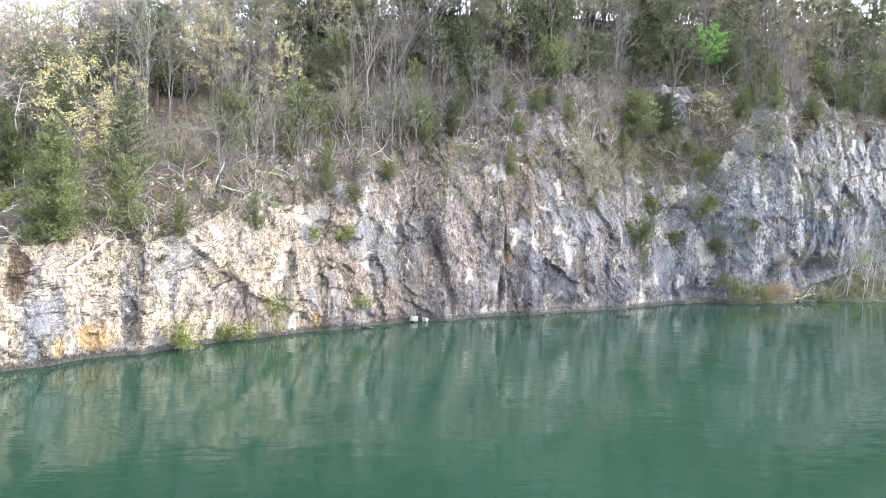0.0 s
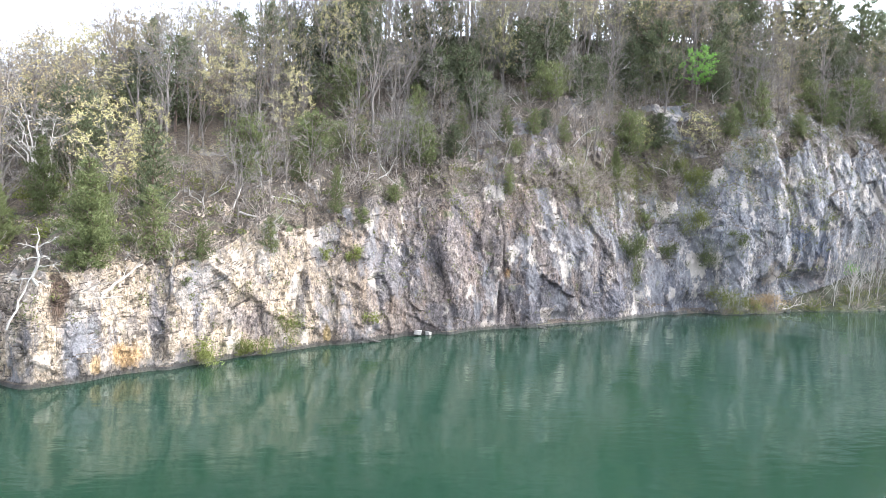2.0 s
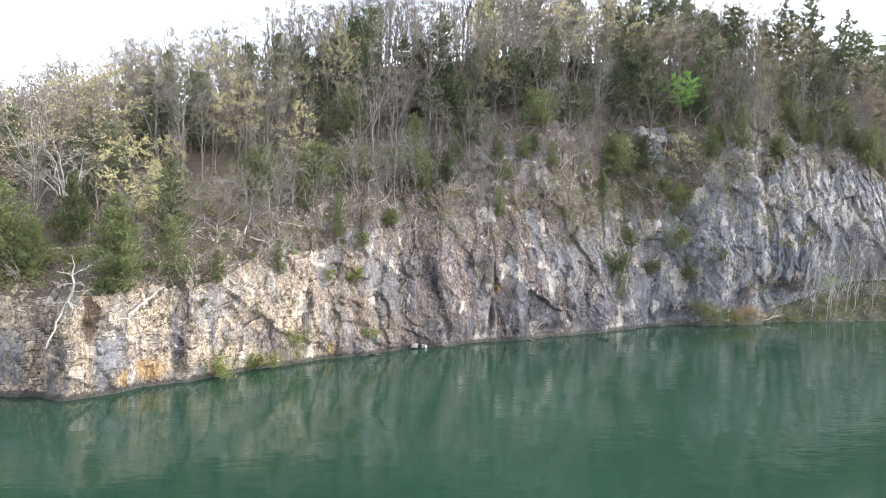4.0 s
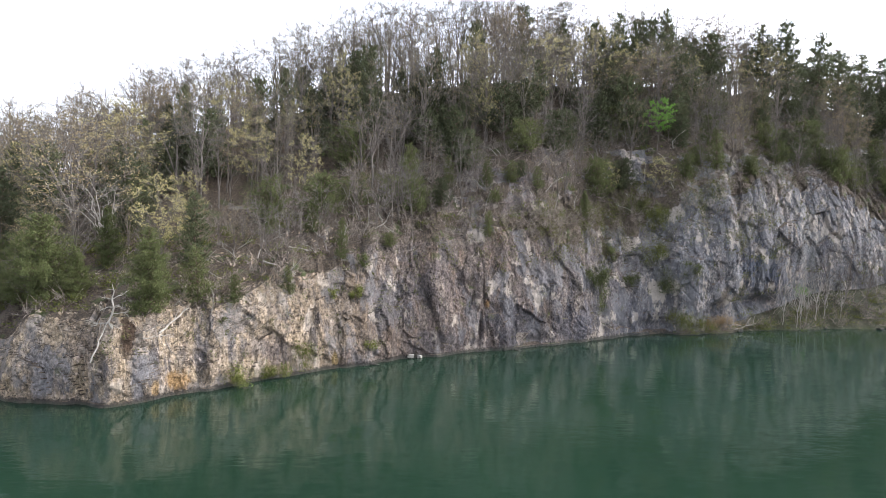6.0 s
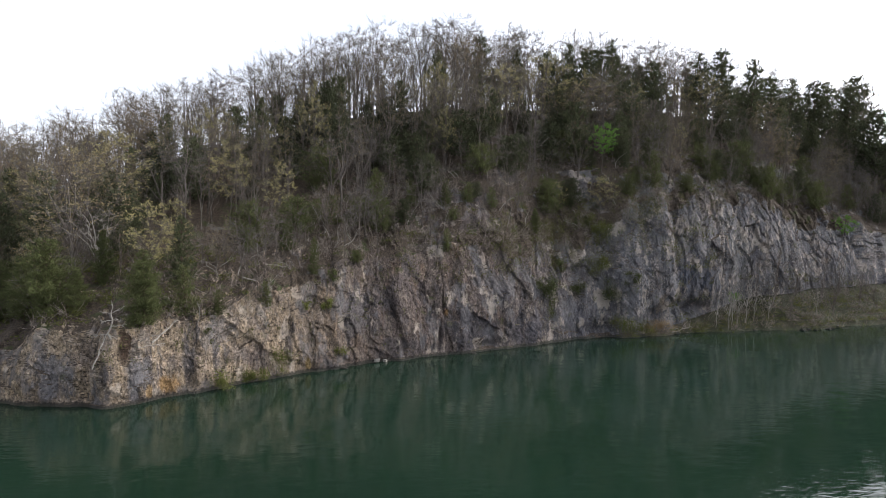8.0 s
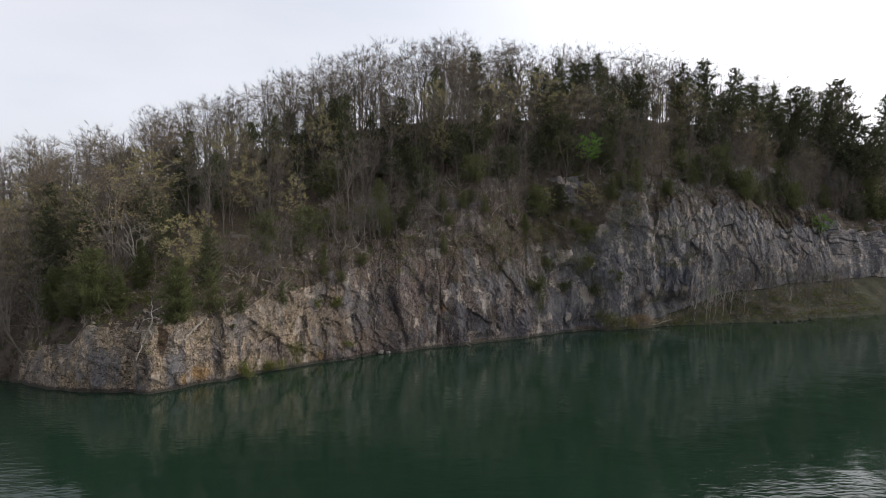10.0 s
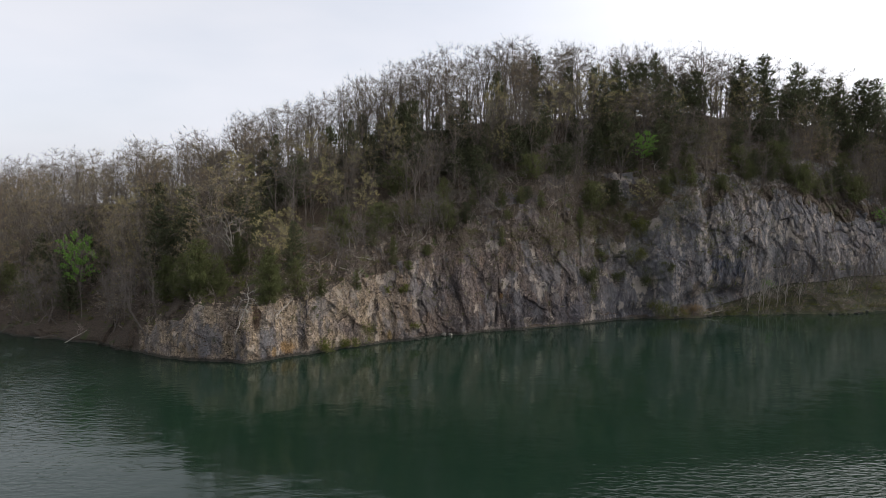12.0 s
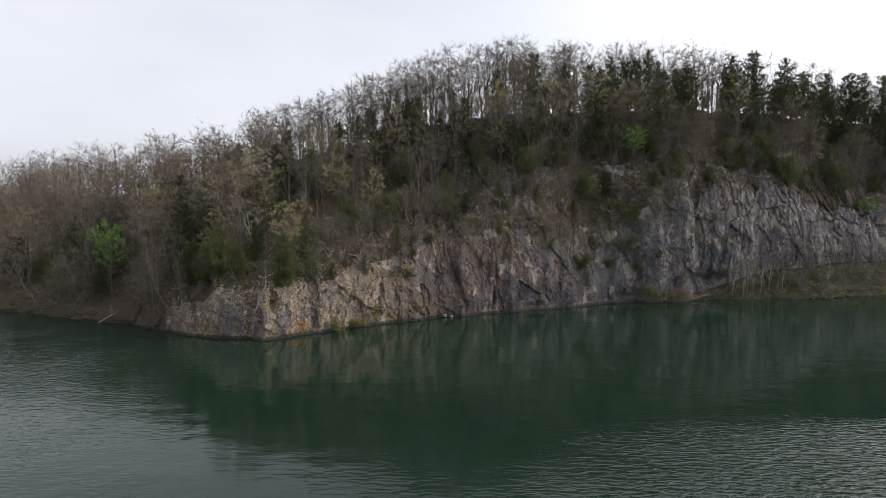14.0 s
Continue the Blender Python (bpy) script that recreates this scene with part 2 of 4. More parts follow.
    fresh = k.noise(k.place((1, 1, 0.7), (0.2, 0.6, 0.4)), 0.42, 6.0, 0.62, 0.56, 0.63)
    col = k.mix(k.calc("MULTIPLY", fresh, 0.55), col, (0.50, 0.43, 0.36))
    # lichen and moss in patches, dark wet line at the water
    moss = k.noise(p, 0.6, 6.0, 0.7, 0.60, 0.70)
    col = k.mix(k.calc("MULTIPLY", moss, 0.55), col, (0.09, 0.095, 0.035))
    wet = k.span(k.calc("ADD", z, k.calc("MULTIPLY", fine, 0.3)), 0.62, 0.40)
    col = k.mix(k.calc("MULTIPLY", wet, 0.9), col, (0.03, 0.028, 0.024))
    if litter:
        nz = k.node("ShaderNodeSeparateXYZ")
        k.link(k.geo.outputs["Normal"], nz.inputs[0])
        flat = k.calc("ADD", nz.outputs["Z"], k.calc("MULTIPLY", k.noise(p, 0.8, 5.0, 0.7), 0.5))
        att = k.node("ShaderNodeAttribute")
        att.attribute_name = "cover"
        patch = k.calc("ADD", att.outputs["Fac"], k.calc("MULTIPLY", k.noise(p, 1.5, 5.0, 0.7, 0.0, 1.0), 0.5))
        soil = k.calc("MAXIMUM", k.span(flat, 0.80, 0.98), k.span(patch, 0.62, 0.85))
        leaf = k.mix(k.noise(p, 6.0, 4.0, 0.7, 0.35, 0.65), (0.042, 0.033, 0.026), (0.12, 0.093, 0.07))
        leaf = k.mix(k.noise(p, 0.5, 4.0, 0.6, 0.55, 0.68), leaf, (0.06, 0.07, 0.028))
        # darker, greener litter low on the slope at the right
        foot_tone = k.calc("MULTIPLY", k.calc("MULTIPLY", k.span(x, 42, 50), k.span(z, 9, 6)), k.noise(p, 0.7, 5.0, 0.7, 0.3, 0.5))
        leaf = k.mix(foot_tone, leaf, (0.036, 0.038, 0.02))
        col = k.mix(soil, col, leaf)
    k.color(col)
    k.rough(0.88, 0.25)
    h = k.calc("ADD", k.noise(k.place((1, 1, 0.8)), 1.3, 10.0, 0.72), k.calc("MULTIPLY", k.noise(p, 7.0, 6.0, 0.7), 0.35))
    step = k.calc("ADD", k.calc("MULTIPLY", b1, 0.5), k.calc("ADD", k.calc("MULTIPLY", b2, 0.3), k.calc("MULTIPLY", b3, 0.12)))
    k.bump(k.calc("ADD", h, k.calc("MULTIPLY", k.calc("ADD", step, k.calc("ADD", gap, k.calc("MULTIPLY", joint, 0.7))), 0.8)), 1.0, 0.12)
    return k.m


def soil_material():
    k = Mat("leaf_litter")
    p = k.place()
    col = k.mix(k.noise(p, 5.0, 5.0, 0.7, 0.32, 0.68), (0.042, 0.033, 0.026), (0.12, 0.093, 0.07))
    col = k.mix(k.noise(p, 0.35, 5.0, 0.65, 0.5, 0.66), col, (0.055, 0.062, 0.026))
    col = k.mix(k.noise(p, 0.25, 6.0, 0.7, 0.60, 0.66), col, (0.15, 0.135, 0.12))
    k.color(col)
    k.rough(0.95, 0.15)
    k.bump(k.noise(p, 3.0, 8.0, 0.75), 0.9, 0.3)
    return k.m


def water_material():
    k = Mat("green_water")
    p = k.place()
    col = k.mix(k.noise(p, 0.03, 3.0, 0.5, 0.35, 0.65), (0.0078, 0.0205, 0.0126), (0.0102, 0.0252, 0.0157))
    k.color(col)
    k.bsdf.inputs["Roughness"].default_value = 0.065
    k.bsdf.inputs["IOR"].default_value = 1.333
    sep = k.node("ShaderNodeSeparateXYZ")
    k.link(k.geo.outputs["Position"], sep.inputs[0])
    ripple = k.noise(k.place((0.75, 2.0, 1.0), (0, 0, 0.3)), 1.25, 2.0, 0.5, 0.0, 1.0, 0.4)
    swell = k.noise(k.place((1.0, 1.3, 1.0), (0, 0, -0.2)), 0.24, 2.0, 0.5)
    breeze = k.span(sep.outputs["Y"], -40, -66, 0.09, 0.17)
    west = k.span(sep.outputs["X"], -18, -44, 0.0, 0.75)
    east = k.calc("MULTIPLY", k.span(sep.outputs["X"], 0, 24, 0.0, 1.0), k.span(sep.outputs["Y"], -44, -64, 0.0, 1.9))
    breeze = k.calc("MAXIMUM", k.calc("MAXIMUM", breeze, west), k.calc("ADD", east, 0.1))
    calm = k.calc("MULTIPLY", breeze, k.span(k.noise(p, 0.05, 3.0, 0.5), 0.36, 0.60, 0.45, 1.0))
    h = k.calc("ADD", k.calc("MULTIPLY", k.calc("MULTIPLY", ripple, calm), 0.10), k.calc("MULTIPLY", swell, 0.035))
    k.bump(h, 1.0, 1.0)
    return k.m


def bark_material(name, dark, light):
    k = Mat(name)
    info = k.node("ShaderNodeObjectInfo")
    col = k.mix(k.noise(k.place((1, 1, 0.25)), 5.0, 4.0, 0.7, 0.3, 0.7), dark, light)
    col = k.mix(k.span(info.outputs["Random"], 0, 1, 0.0, 0.6), col, tuple(0.62 * c for c in light))
    k.color(col)
    k.rough(0.9, 0.2)
    return k.m


def leaf_material(name, a, b, shine=0.12, through_light=0.25):
    k = Mat(name)
    info = k.node("ShaderNodeObjectInfo")
    geo = k.node("ShaderNodeNewGeometry")
    col = k.mix(geo.outputs["Random Per Island"], a, b)
    col = k.mix(k.span(info.outputs["Random"], 0, 1, 0, 0.55), col, tuple(0.55 * c for c in a))
    k.color(col)
    k.rough(0.75, shine)
    tr = k.node("ShaderNodeBsdfTranslucent")
    k.link(col, tr.inputs["Color"])
    mx = k.node("ShaderNodeMixShader", Fac=through_light)
    k.link(k.bsdf.outputs[0], mx.inputs[1])
    k.link(tr.outputs[0], mx.inputs[2])
    k.link(mx.outputs[0], k.out.inputs["Surface"])
    return k.m


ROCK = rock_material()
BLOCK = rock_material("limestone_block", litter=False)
SOIL = soil_material()
WATER = water_material()
BARK = bark_material("grey_bark", (0.06, 0.051, 0.044), (0.185, 0.16, 0.14))
PALE = bark_material("pale_bark", (0.22, 0.20, 0.17), (0.40, 0.37, 0.33))
TWIG = bark_material("twigs", (0.095, 0.084, 0.077), (0.21, 0.19, 0.172))
RED_BARK = bark_material("cedar_bark", (0.07, 0.05, 0.04), (0.15, 0.11, 0.085))
CEDAR = leaf_material("cedar_needles", (0.060, 0.070, 0.038), (0.120, 0.130, 0.068))
CEDAR_LIGHT = leaf_material("fresh_cedar_needles", (0.080, 0.096, 0.038), (0.145, 0.158, 0.066))
BUDS = leaf_material("spring_buds", (0.31, 0.275, 0.125), (0.44, 0.39, 0.19), through_light=0.35)
BUDS_TAN = leaf_material("tan_buds", (0.25, 0.20, 0.105), (0.37, 0.30, 0.17), through_light=0.35)
BUDS_BROWN = leaf_material("brown_buds", (0.25, 0.17, 0.10), (0.30, 0.235, 0.14), through_light=0.3)
GREEN = leaf_material("new_leaves", (0.12, 0.24, 0.045), (0.20, 0.33, 0.08), through_light=0.4)
SHRUB = leaf_material("shrub_leaves", (0.10, 0.11, 0.035), (0.19, 0.20, 0.06), through_light=0.3)
BRUSH = bark_material("brush_twigs", (0.14, 0.112, 0.095), (0.34, 0.29, 0.25))
FAR_WOOD = bark_material("far_wood", (0.05, 0.052, 0.036), (0.12, 0.105, 0.08))


# ---- numeric noise ----
TABLE = np.random.RandomState(7).rand(4096)


def lattice(ix, iy, iz, seed):
    n = (ix * 73856093) ^ (iy * 19349663) ^ (iz * 83492791) ^ (seed * 2654435)
    n = (n ^ (n >> 13)) * 1274126177
    return TABLE[(n ^ (n >> 16)) & 4095]


def value_noise(x, y, z, seed=0):
    fx, fy, fz = np.floor(x), np.floor(y), np.floor(z)
    ix, iy, iz = fx.astype(np.int64), fy.astype(np.int64), fz.astype(np.int64)
    u, v, w = x - fx, y - fy, z - fz
    u, v, w = (a * a * (3 - 2 * a) for a in (u, v, w))
    total = 0
    for a in (0, 1):
        for b in (0, 1):
            for c in (0, 1):
                total = total + lattice(ix + a, iy + b, iz + c, seed) * (u if a else 1 - u) * (v if b else 1 - v) * (w if c else 1 - w)
    return total * 2 - 1


def fbm(x, y, z, octaves=4, seed=0, gain=0.5):
    total, amp = 0, 1.0
    for i in range(octaves):
        total = total + amp * value_noise(x * 2 ** i, y * 2 ** i, z * 2 ** i, seed + i)
        amp *= gain
    return total


def cells(a, b, seed=0, tilt=1.0):
    """Random offset of the nearest cell, and the distance to the border between cells."""
    ia, ib = np.floor(a).astype(np.int64), np.floor(b).astype(np.int64)
    best, second, val = np.full(a.shape, 9.0), np.full(a.shape, 9.0), np.zeros(a.shape)
    tilt_a, tilt_b = np.zeros(a.shape), np.zeros(a.shape)
    for i in (-1, 0, 1):
        for j in (-1, 0, 1):
            ca, cb = ia + i, ib + j
            da = a - ca - lattice(ca, cb, ca * 0, seed)
            db = b - cb - lattice(ca, cb, ca * 0, seed + 1)
            d = np.sqrt(da * da + db * db)
            near = d < best
            second = np.where(near, best, np.minimum(second, d))
            val = np.where(near, lattice(ca, cb, ca * 0, seed + 2), val)
            tilt_a = np.where(near, da * (lattice(ca, cb, ca * 0, seed + 3) - 0.5), tilt_a)
            tilt_b = np.where(near, db * (lattice(ca, cb, ca * 0, seed + 4) - 0.5), tilt_b)
            best = np.where(near, d, best)
    return val * 2 - 1 + tilt * (tilt_a + tilt_b), second - best


# ---- the lie of the land ----
SHORE_X = [-400, -140, -100, -74, -68, -61.5, -54.6, -47.8, -41.8, -36.1, -30.3, -24, -20, -12.8, -6.6, 0, 6.2, 12.9, 21, 25.4, 31, 33, 37.5, 48, 61, 70, 80, 110, 400]
SHORE_Y = [120, 32, 14, 4.5, 3.5, -0.3, -3, -5.1, -9.9, -13.6, -15.8, -17.4, -14.4, -9.0, -4.6, -0.3, 2.4, 5, 9, 11, 13.6, 15, 13.7, 17, 18.7, 18.8, 22.6, 28, 70]
ST_X = [-100, -63, -49, -42, -36, -30, -24, -18, -12, -6, 0, 8, 15, 26, 34, 44, 51, 61, 75, 110]
FOOT_D = [0.3, 0.3, 0.3, 0.2, 0.2, 0.2, 0.2, 0.2, 0.2, 0.2, 0.2, 0.2, 0.2, 0.2, 0.6, 1.0, 3.0, 6.5, 9.0, 12.0]
FOOT_Z = [0.3, 0.3, 0.3, 0.3, 0.3, 0.3, 0.3, 0.3, 0.3, 0.3, 0.3, 0.3, 0.3, 0.3, 0.6, 0.8, 2.0, 4.0, 5.0, 6.0]
TOP_D = [1.5, 1.5, 1.5, 1.5, 1.5, 1.4, 1.3, 2.0, 2.2, 3.2, 3.6, 3.4, 3.0, 5.0, 4.0, 4.0, 5.0, 8.5, 12.0, 15.0]
TOP_Z = [0.9, 1.0, 1.4, 2.2, 3.6, 7.2, 7.4, 7.3, 9.2, 11.2, 12.6, 13.4, 14.2, 14.5, 18.0, 20.0, 21.3, 22.0, 19.0, 15.0]
MID_D = [12, 15, 12, 10, 10, 8, 8, 8.5, 10, 11, 11, 10, 9.4, 11, 8, 9, 11, 15, 20, 26]
MID_Z = [7, 7, 7, 8, 9, 10, 10.2, 11.2, 14.5, 17, 18.5, 21.5, 24, 24.5, 25, 26.5, 27.5, 28.5, 28.5, 26]
RIDGE_D = [50, 45, 45, 46, 48, 51, 52, 50, 45, 40, 36, 33, 31, 27, 25, 24, 24, 27, 31, 38]
RIDGE_Z = [18.5, 19.5, 21.5, 23, 25, 26.6, 28.6, 30.1, 31.8, 33.8, 34.3, 35.3, 36.3, 36.8, 37.3, 37.3, 37.5, 37.5, 37.5, 36]
BULGE = [0, 0, 0, 0, 0.2, 0.3, 0.2, 0, 0, 0, 0.2, 0.3, 0.2, 0, 0.5, 1.8, 1.6, 0.6, 0.3, 0]
TREETOP = [32.5, 36.5, 38, 39, 40.5, 41.5, 43.3, 45.6, 48, 50.3, 51.8, 52.5, 53.3, 54.8, 55.2, 53.8, 54, 54, 55, 54.5]
LEAN = 1.6


def shore(x):
    x = np.asarray(x, float)
    soft = sum(np.interp(x + o, SHORE_X, SHORE_Y) for o in (-1.2, -0.6, 0, 0.6, 1.2)) / 5
    return soft + 0.5 * fbm(x * 0.35, x * 0, x * 0, 3, 5)


def profile(x):
    """Offsets from the shore and heights of the knots of the land's section at x."""
    f = lambda row: np.interp(x, ST_X, row)
    dt, zt, d1, z1, d2, z2, d3, z3 = (f(r) for r in (FOOT_D, FOOT_Z, TOP_D, TOP_Z, MID_D, MID_Z, RIDGE_D, RIDGE_Z))
    z1 = z1 + 0.7 * fbm(np.asarray(x) * 0.25, x * 0 + 3, x * 0, 3, 9)
    return (dt * 0 - 0.5, dt * 0, dt, d1, d2, d3, d3 + 45, d3 + 300), (zt * 0 - 4, zt * 0 - 0.2, zt, z1, z2, z3, z3 + 1.5, z3 - 24)


def ground(x, d):
    """The point of the land at x, d metres in from the shore."""
    col = int(np.argmin(np.abs(GRID["x"] - x)))
    line = GRID["p"][GRID["face"][0]:, col]
    row = int(np.argmin(np.abs(line[:, 1] - float(shore(x)) - d)))
    return Vector(line[row].tolist())


def on_cliff(x, z):
    """The point of the rock at x and the height z, and the way that the rock faces there."""
    col = int(np.argmin(np.abs(GRID["x"] - x)))
    r0, r1 = GRID["face"]
    row = r0 + int(np.argmin(np.abs(GRID["p"][r0:r1, col, 2] - z)))
    return Vector(GRID["p"][row, col].tolist()), Vector(GRID["n"][row, col].tolist())


GRID = {}


def land():
    xs = np.concatenate([np.linspace(-400, -110, 30)[:-1], np.linspace(-110, -50, 70)[:-1], np.arange(-48, 90, 0.15), np.linspace(92, 140, 60), np.linspace(150, 400, 22)])
    ds, zs = profile(xs)
    rows = [3, 6, 112, 58, 28, 12, 6]
    off, hei, rock = [], [], []
    weight = [0, 0.3, 1.0, 1.0, 0.5, 0.2, 0.2, 0.2]
    for k, n in enumerate(rows):
        for i in range(n):
            w = i / n
            if k == 2:
                bul = np.interp(xs, ST_X, BULGE) * math.sin(math.pi * w) ** 1.5
                off.append(ds[2] + (ds[3] - ds[2]) * w ** LEAN - bul)
            else:
                off.append(ds[k] + (ds[k + 1] - ds[k]) * w)
            hei.append(zs[k] + (zs[k + 1] - zs[k]) * w)
            if k == 1:
                rock.append(0.15)
            elif k == 2:
                rock.append(min(1.0, 0.45 + 8 * w))
            else:
                rock.append(weight[k] + (weight[k + 1] - weight[k]) * w)
    off.append(ds[7]), hei.append(zs[7]), rock.append(0.2)
    off, hei = np.array(off), np.array(hei)
    rock = np.array(rock)[:, None] * np.ones(len(xs))
    P = np.stack([np.broadcast_to(xs, off.shape), shore(xs)[None, :] + off, hei], -1)
    du, dv = np.gradient(P, axis=1), np.gradient(P, axis=0)
    N = np.cross(du, dv)
    N /= np.linalg.norm(N, axis=-1, keepdims=True) + 1e-9
    for _ in range(12):
        N[1:-1] = (N[:-2] + N[1:-1] * 2 + N[2:]) / 4
        N[:, 1:-1] = (N[:, :-2] + N[:, 1:-1] * 2 + N[:, 2:]) / 4
    N /= np.linalg.norm(N, axis=-1, keepdims=True) + 1e-9
    x, y, z = P[..., 0], P[..., 1], P[..., 2]
    # plates and blocks that dip to the right, upright joints, bedding, and broken grain
    wx = x + 0.5 * fbm(x * 0.3, y * 0.3, z * 0.3, 4, 21)
    wz = z + 0.5 * fbm(x * 0.3, y * 0.3, z * 0.3, 4, 27)
    big, _ = cells((wx + 0.12 * wz) / 3.4, (wz + 0.6 * wx) / 4.6, 31, 2.5)
    slab, slab_e = cells((wx - 0.1 * wz) / 1.3, (wz + 0.75 * wx) / 2.3, 41, 4.0)
    block, block_e = cells((wx + 0.2 * wz) / 0.62, (wz + 0.5 * wx) / 0.9, 47, 4.0)
    chip, _ = cells((wx + 0.1 * wz) / 0.34, (wz + 0.4 * wx) / 0.4, 51)
    smooth_wall = np.clip((x - 38) / 8, 0, 1) * 0.5
    rubble = np.clip(2.0 * value_noise(x * 0.22, y * 0.22, z * 0.3, 53), 0, 1)
    disp = 0.20 * big + 0.10 * slab + (1 - smooth_wall) * (0.03 + 0.05 * rubble) * block + 0.012 * chip
    disp -= 0.10 * np.exp(-(slab_e / 0.06) ** 2) * (0.4 + 0.6 * value_noise(x * 0.4, y * 0.4, z * 0.4, 3)) + 0.04 * np.exp(-(block_e / 0.06) ** 2)
    dip = (0.78 * wx + 0.62 * wz) / 3.1 + 0.8 * fbm(x * 0.13, y * 0.13, z * 0.13, 3, 33)
    disp += (0.5 - (dip - np.floor(dip))) * 0.34 * np.clip(-0.15 + 1.2 * value_noise(x * 0.15, y * 0.15, z * 0.22, 35), 0, 1) * (1 - 0.7 * smooth_wall)
    joint = (wx - 0.18 * wz) / 1.9 + 0.3 * fbm(x * 0.2, y * 0.2, z * 0.1, 2, 37)
    disp += (0.5 - (joint - np.floor(joint))) * 0.16 * np.clip(0.0 + 1.2 * value_noise(x * 0.21, y * 0.21, z * 0.15, 39), 0, 1)
    disp += 0.10 * fbm(x * 0.16, y * 0.16, z * 0.12, 3, 61) + 0.04 * fbm(x * 1.3, y * 1.3, z * 1.0, 3, 71, 0.6)
    beds = z * 1.5 + 0.3 * x + 1.1 * fbm(x * 0.3, y * 0.3, z * 0.3, 3, 81)
    tip = np.exp(-((x + 26) / 5.0) ** 2) + 0.4 * np.exp(-((x + 14) / 7.0) ** 2)
    ledge = np.clip((z - np.interp(x, ST_X, TOP_Z) + 5) / 3, 0, 1)
    disp += (0.008 + 0.05 * np.clip(tip, 0, 1) * ledge * np.clip(0.6 + value_noise(x * 0.3, y * 0.3, z * 0.3, 83), 0, 1)) * (1 - 2 * (beds % 1.0)) * (z > 0.5)
    # square-edged pillars in the upper part of the far wall
    pillar, pillar_e = cells((wx - 0.06 * wz) / 2.6, wz / 5.0, 57, 0.6)
    far_wall = np.clip((x - 36) / 8, 0, 1) * np.clip((z - 7) / 6, 0.15, 1)
    disp += far_wall * (0.34 * pillar - 0.25 * np.exp(-(pillar_e / 0.05) ** 2))
    # clefts in the face
    for cx, width, deep, lean in ((-26.0, 0.5, 1.0, 0.10), (3.6, 0.9, 1.1, -0.28), (-10.5, 0.6, 0.7, 0.15), (24.5, 1.2, 1.0, 0.1), (9.0, 0.35, 0.7, -0.1), (41.5, 1.2, 1.2, 0.3), (55.5, 0.8, 1.4, 0.05)):
        disp -= 0.45 * deep * np.exp(-np.abs((wx - cx - lean * z) / (0.45 * width))) * np.clip(z / 1.5, 0, 1)
    for cx, cz, rx, rz, deep in ((41.5, 2.6, 1.0, 1.3, 1.5), (31.8, 0.9, 1.8, 1.0, 1.5), (49.0, 3.6, 3.6, 1.1, 1.5), (6.9, 7.2, 0.6, 0.5, 0.5), (7.9, 2.4, 0.3, 1.6, 0.7), (13.0, 15.6, 1.6, 0.7, 0.8), (14.5, 0.4, 2.0, 0.6, 0.8)):
        disp -= deep * np.exp(-((wx - cx) / rx) ** 2 - ((wz - cz) / rz) ** 2)
    fade = np.clip((z + 0.6) / 1.2, 0.25, 1)
    P = P + N * (disp * rock * fade)[..., None]
    soft = 1 - rock
    P[..., 2] += soft * (z > 2) * 0.5 * fbm(x * 0.2, y * 0.2, z * 0, 4, 91)
    GRID["x"], GRID["p"], GRID["n"] = xs, P, N
    # where soil and litter lie: the slope above the face and the foot, broken by outcrops
    r2, r3 = rows[0] + rows[1], rows[0] + rows[1] + rows[2]
    rise = np.clip((np.arange(P.shape[0])[:, None] - (r3 - 5) + np.interp(x, [8, 16, 40, 50], [0, 16, 16, 6]) + 18 * fbm(x * 0.3, y * 0.3, z * 0.3, 4, 97)) / 10.0, 0, 1)
    foot = np.clip((r2 + 4 - np.arange(P.shape[0])) / 5.0, 0, 1)[:, None] * np.clip((xs - 44) / 6, 0, 1)[None, :]
    crop = fbm(x * 0.22, y * 0.22, z * 0.30, 4, 95)
    bare_rock = np.interp(x, [-20, 10, 16, 34, 60, 90], [-0.02, 0.0, 0.02, 0.04, 0.1, 0.3])
    cover = rise * np.clip((bare_rock + 0.22 - crop) / 0.22, 0, 1) + foot
    cover = np.maximum(cover, (rise > 0.5) * np.clip((z - np.interp(x, ST_X, MID_Z)) / 2, 0, 1))
    west = np.clip((-37 - x) / 5, 0, 1) * np.clip((z - 0.1) / 0.3, 0, 1)
    cover = np.clip(np.maximum(cover, west), 0, 1)
    GRID["face"] = (rows[0], rows[0] + rows[1] + rows[2] + rows[3])
    split = rows[0] + rows[1] + rows[2] + rows[3]
    cols = len(xs)
    for name, r0, r1, mat in (("cliff", 0, split, ROCK), ("ground", split, P.shape[0] - 1, SOIL)):
        part_p = P[r0:r1 + 1]
        nr = r1 - r0
        idx = (np.arange(nr)[:, None] * cols + np.arange(cols - 1)[None, :]).ravel()
        quads = np.stack([idx, idx + 1, idx + cols + 1, idx + cols], -1)
        me = bpy.data.meshes.new(name)
        me.from_pydata(part_p.reshape(-1, 3).tolist(), [], quads.tolist())
        me.materials.append(mat)
        me.attributes.new("cover", "FLOAT", "POINT").data.foreach_set("value", cover[r0:r1 + 1].ravel().astype(np.float32))
        ob = new(name, me)
        me.polygons.foreach_set("use_smooth", [True] * len(me.polygons))
        me.set_sharp_from_angle(angle=radians(13))
        if name == "cliff":
            cliff = tagged(ob, "weathered grey and cream limestone quarry cliff above green water", "cliff", kind="structure")
        else:
            tagged(ob, "steep wooded hillside covered in brown leaf litter", "ground", kind="structure")
    return cliff


CLIFF = land()


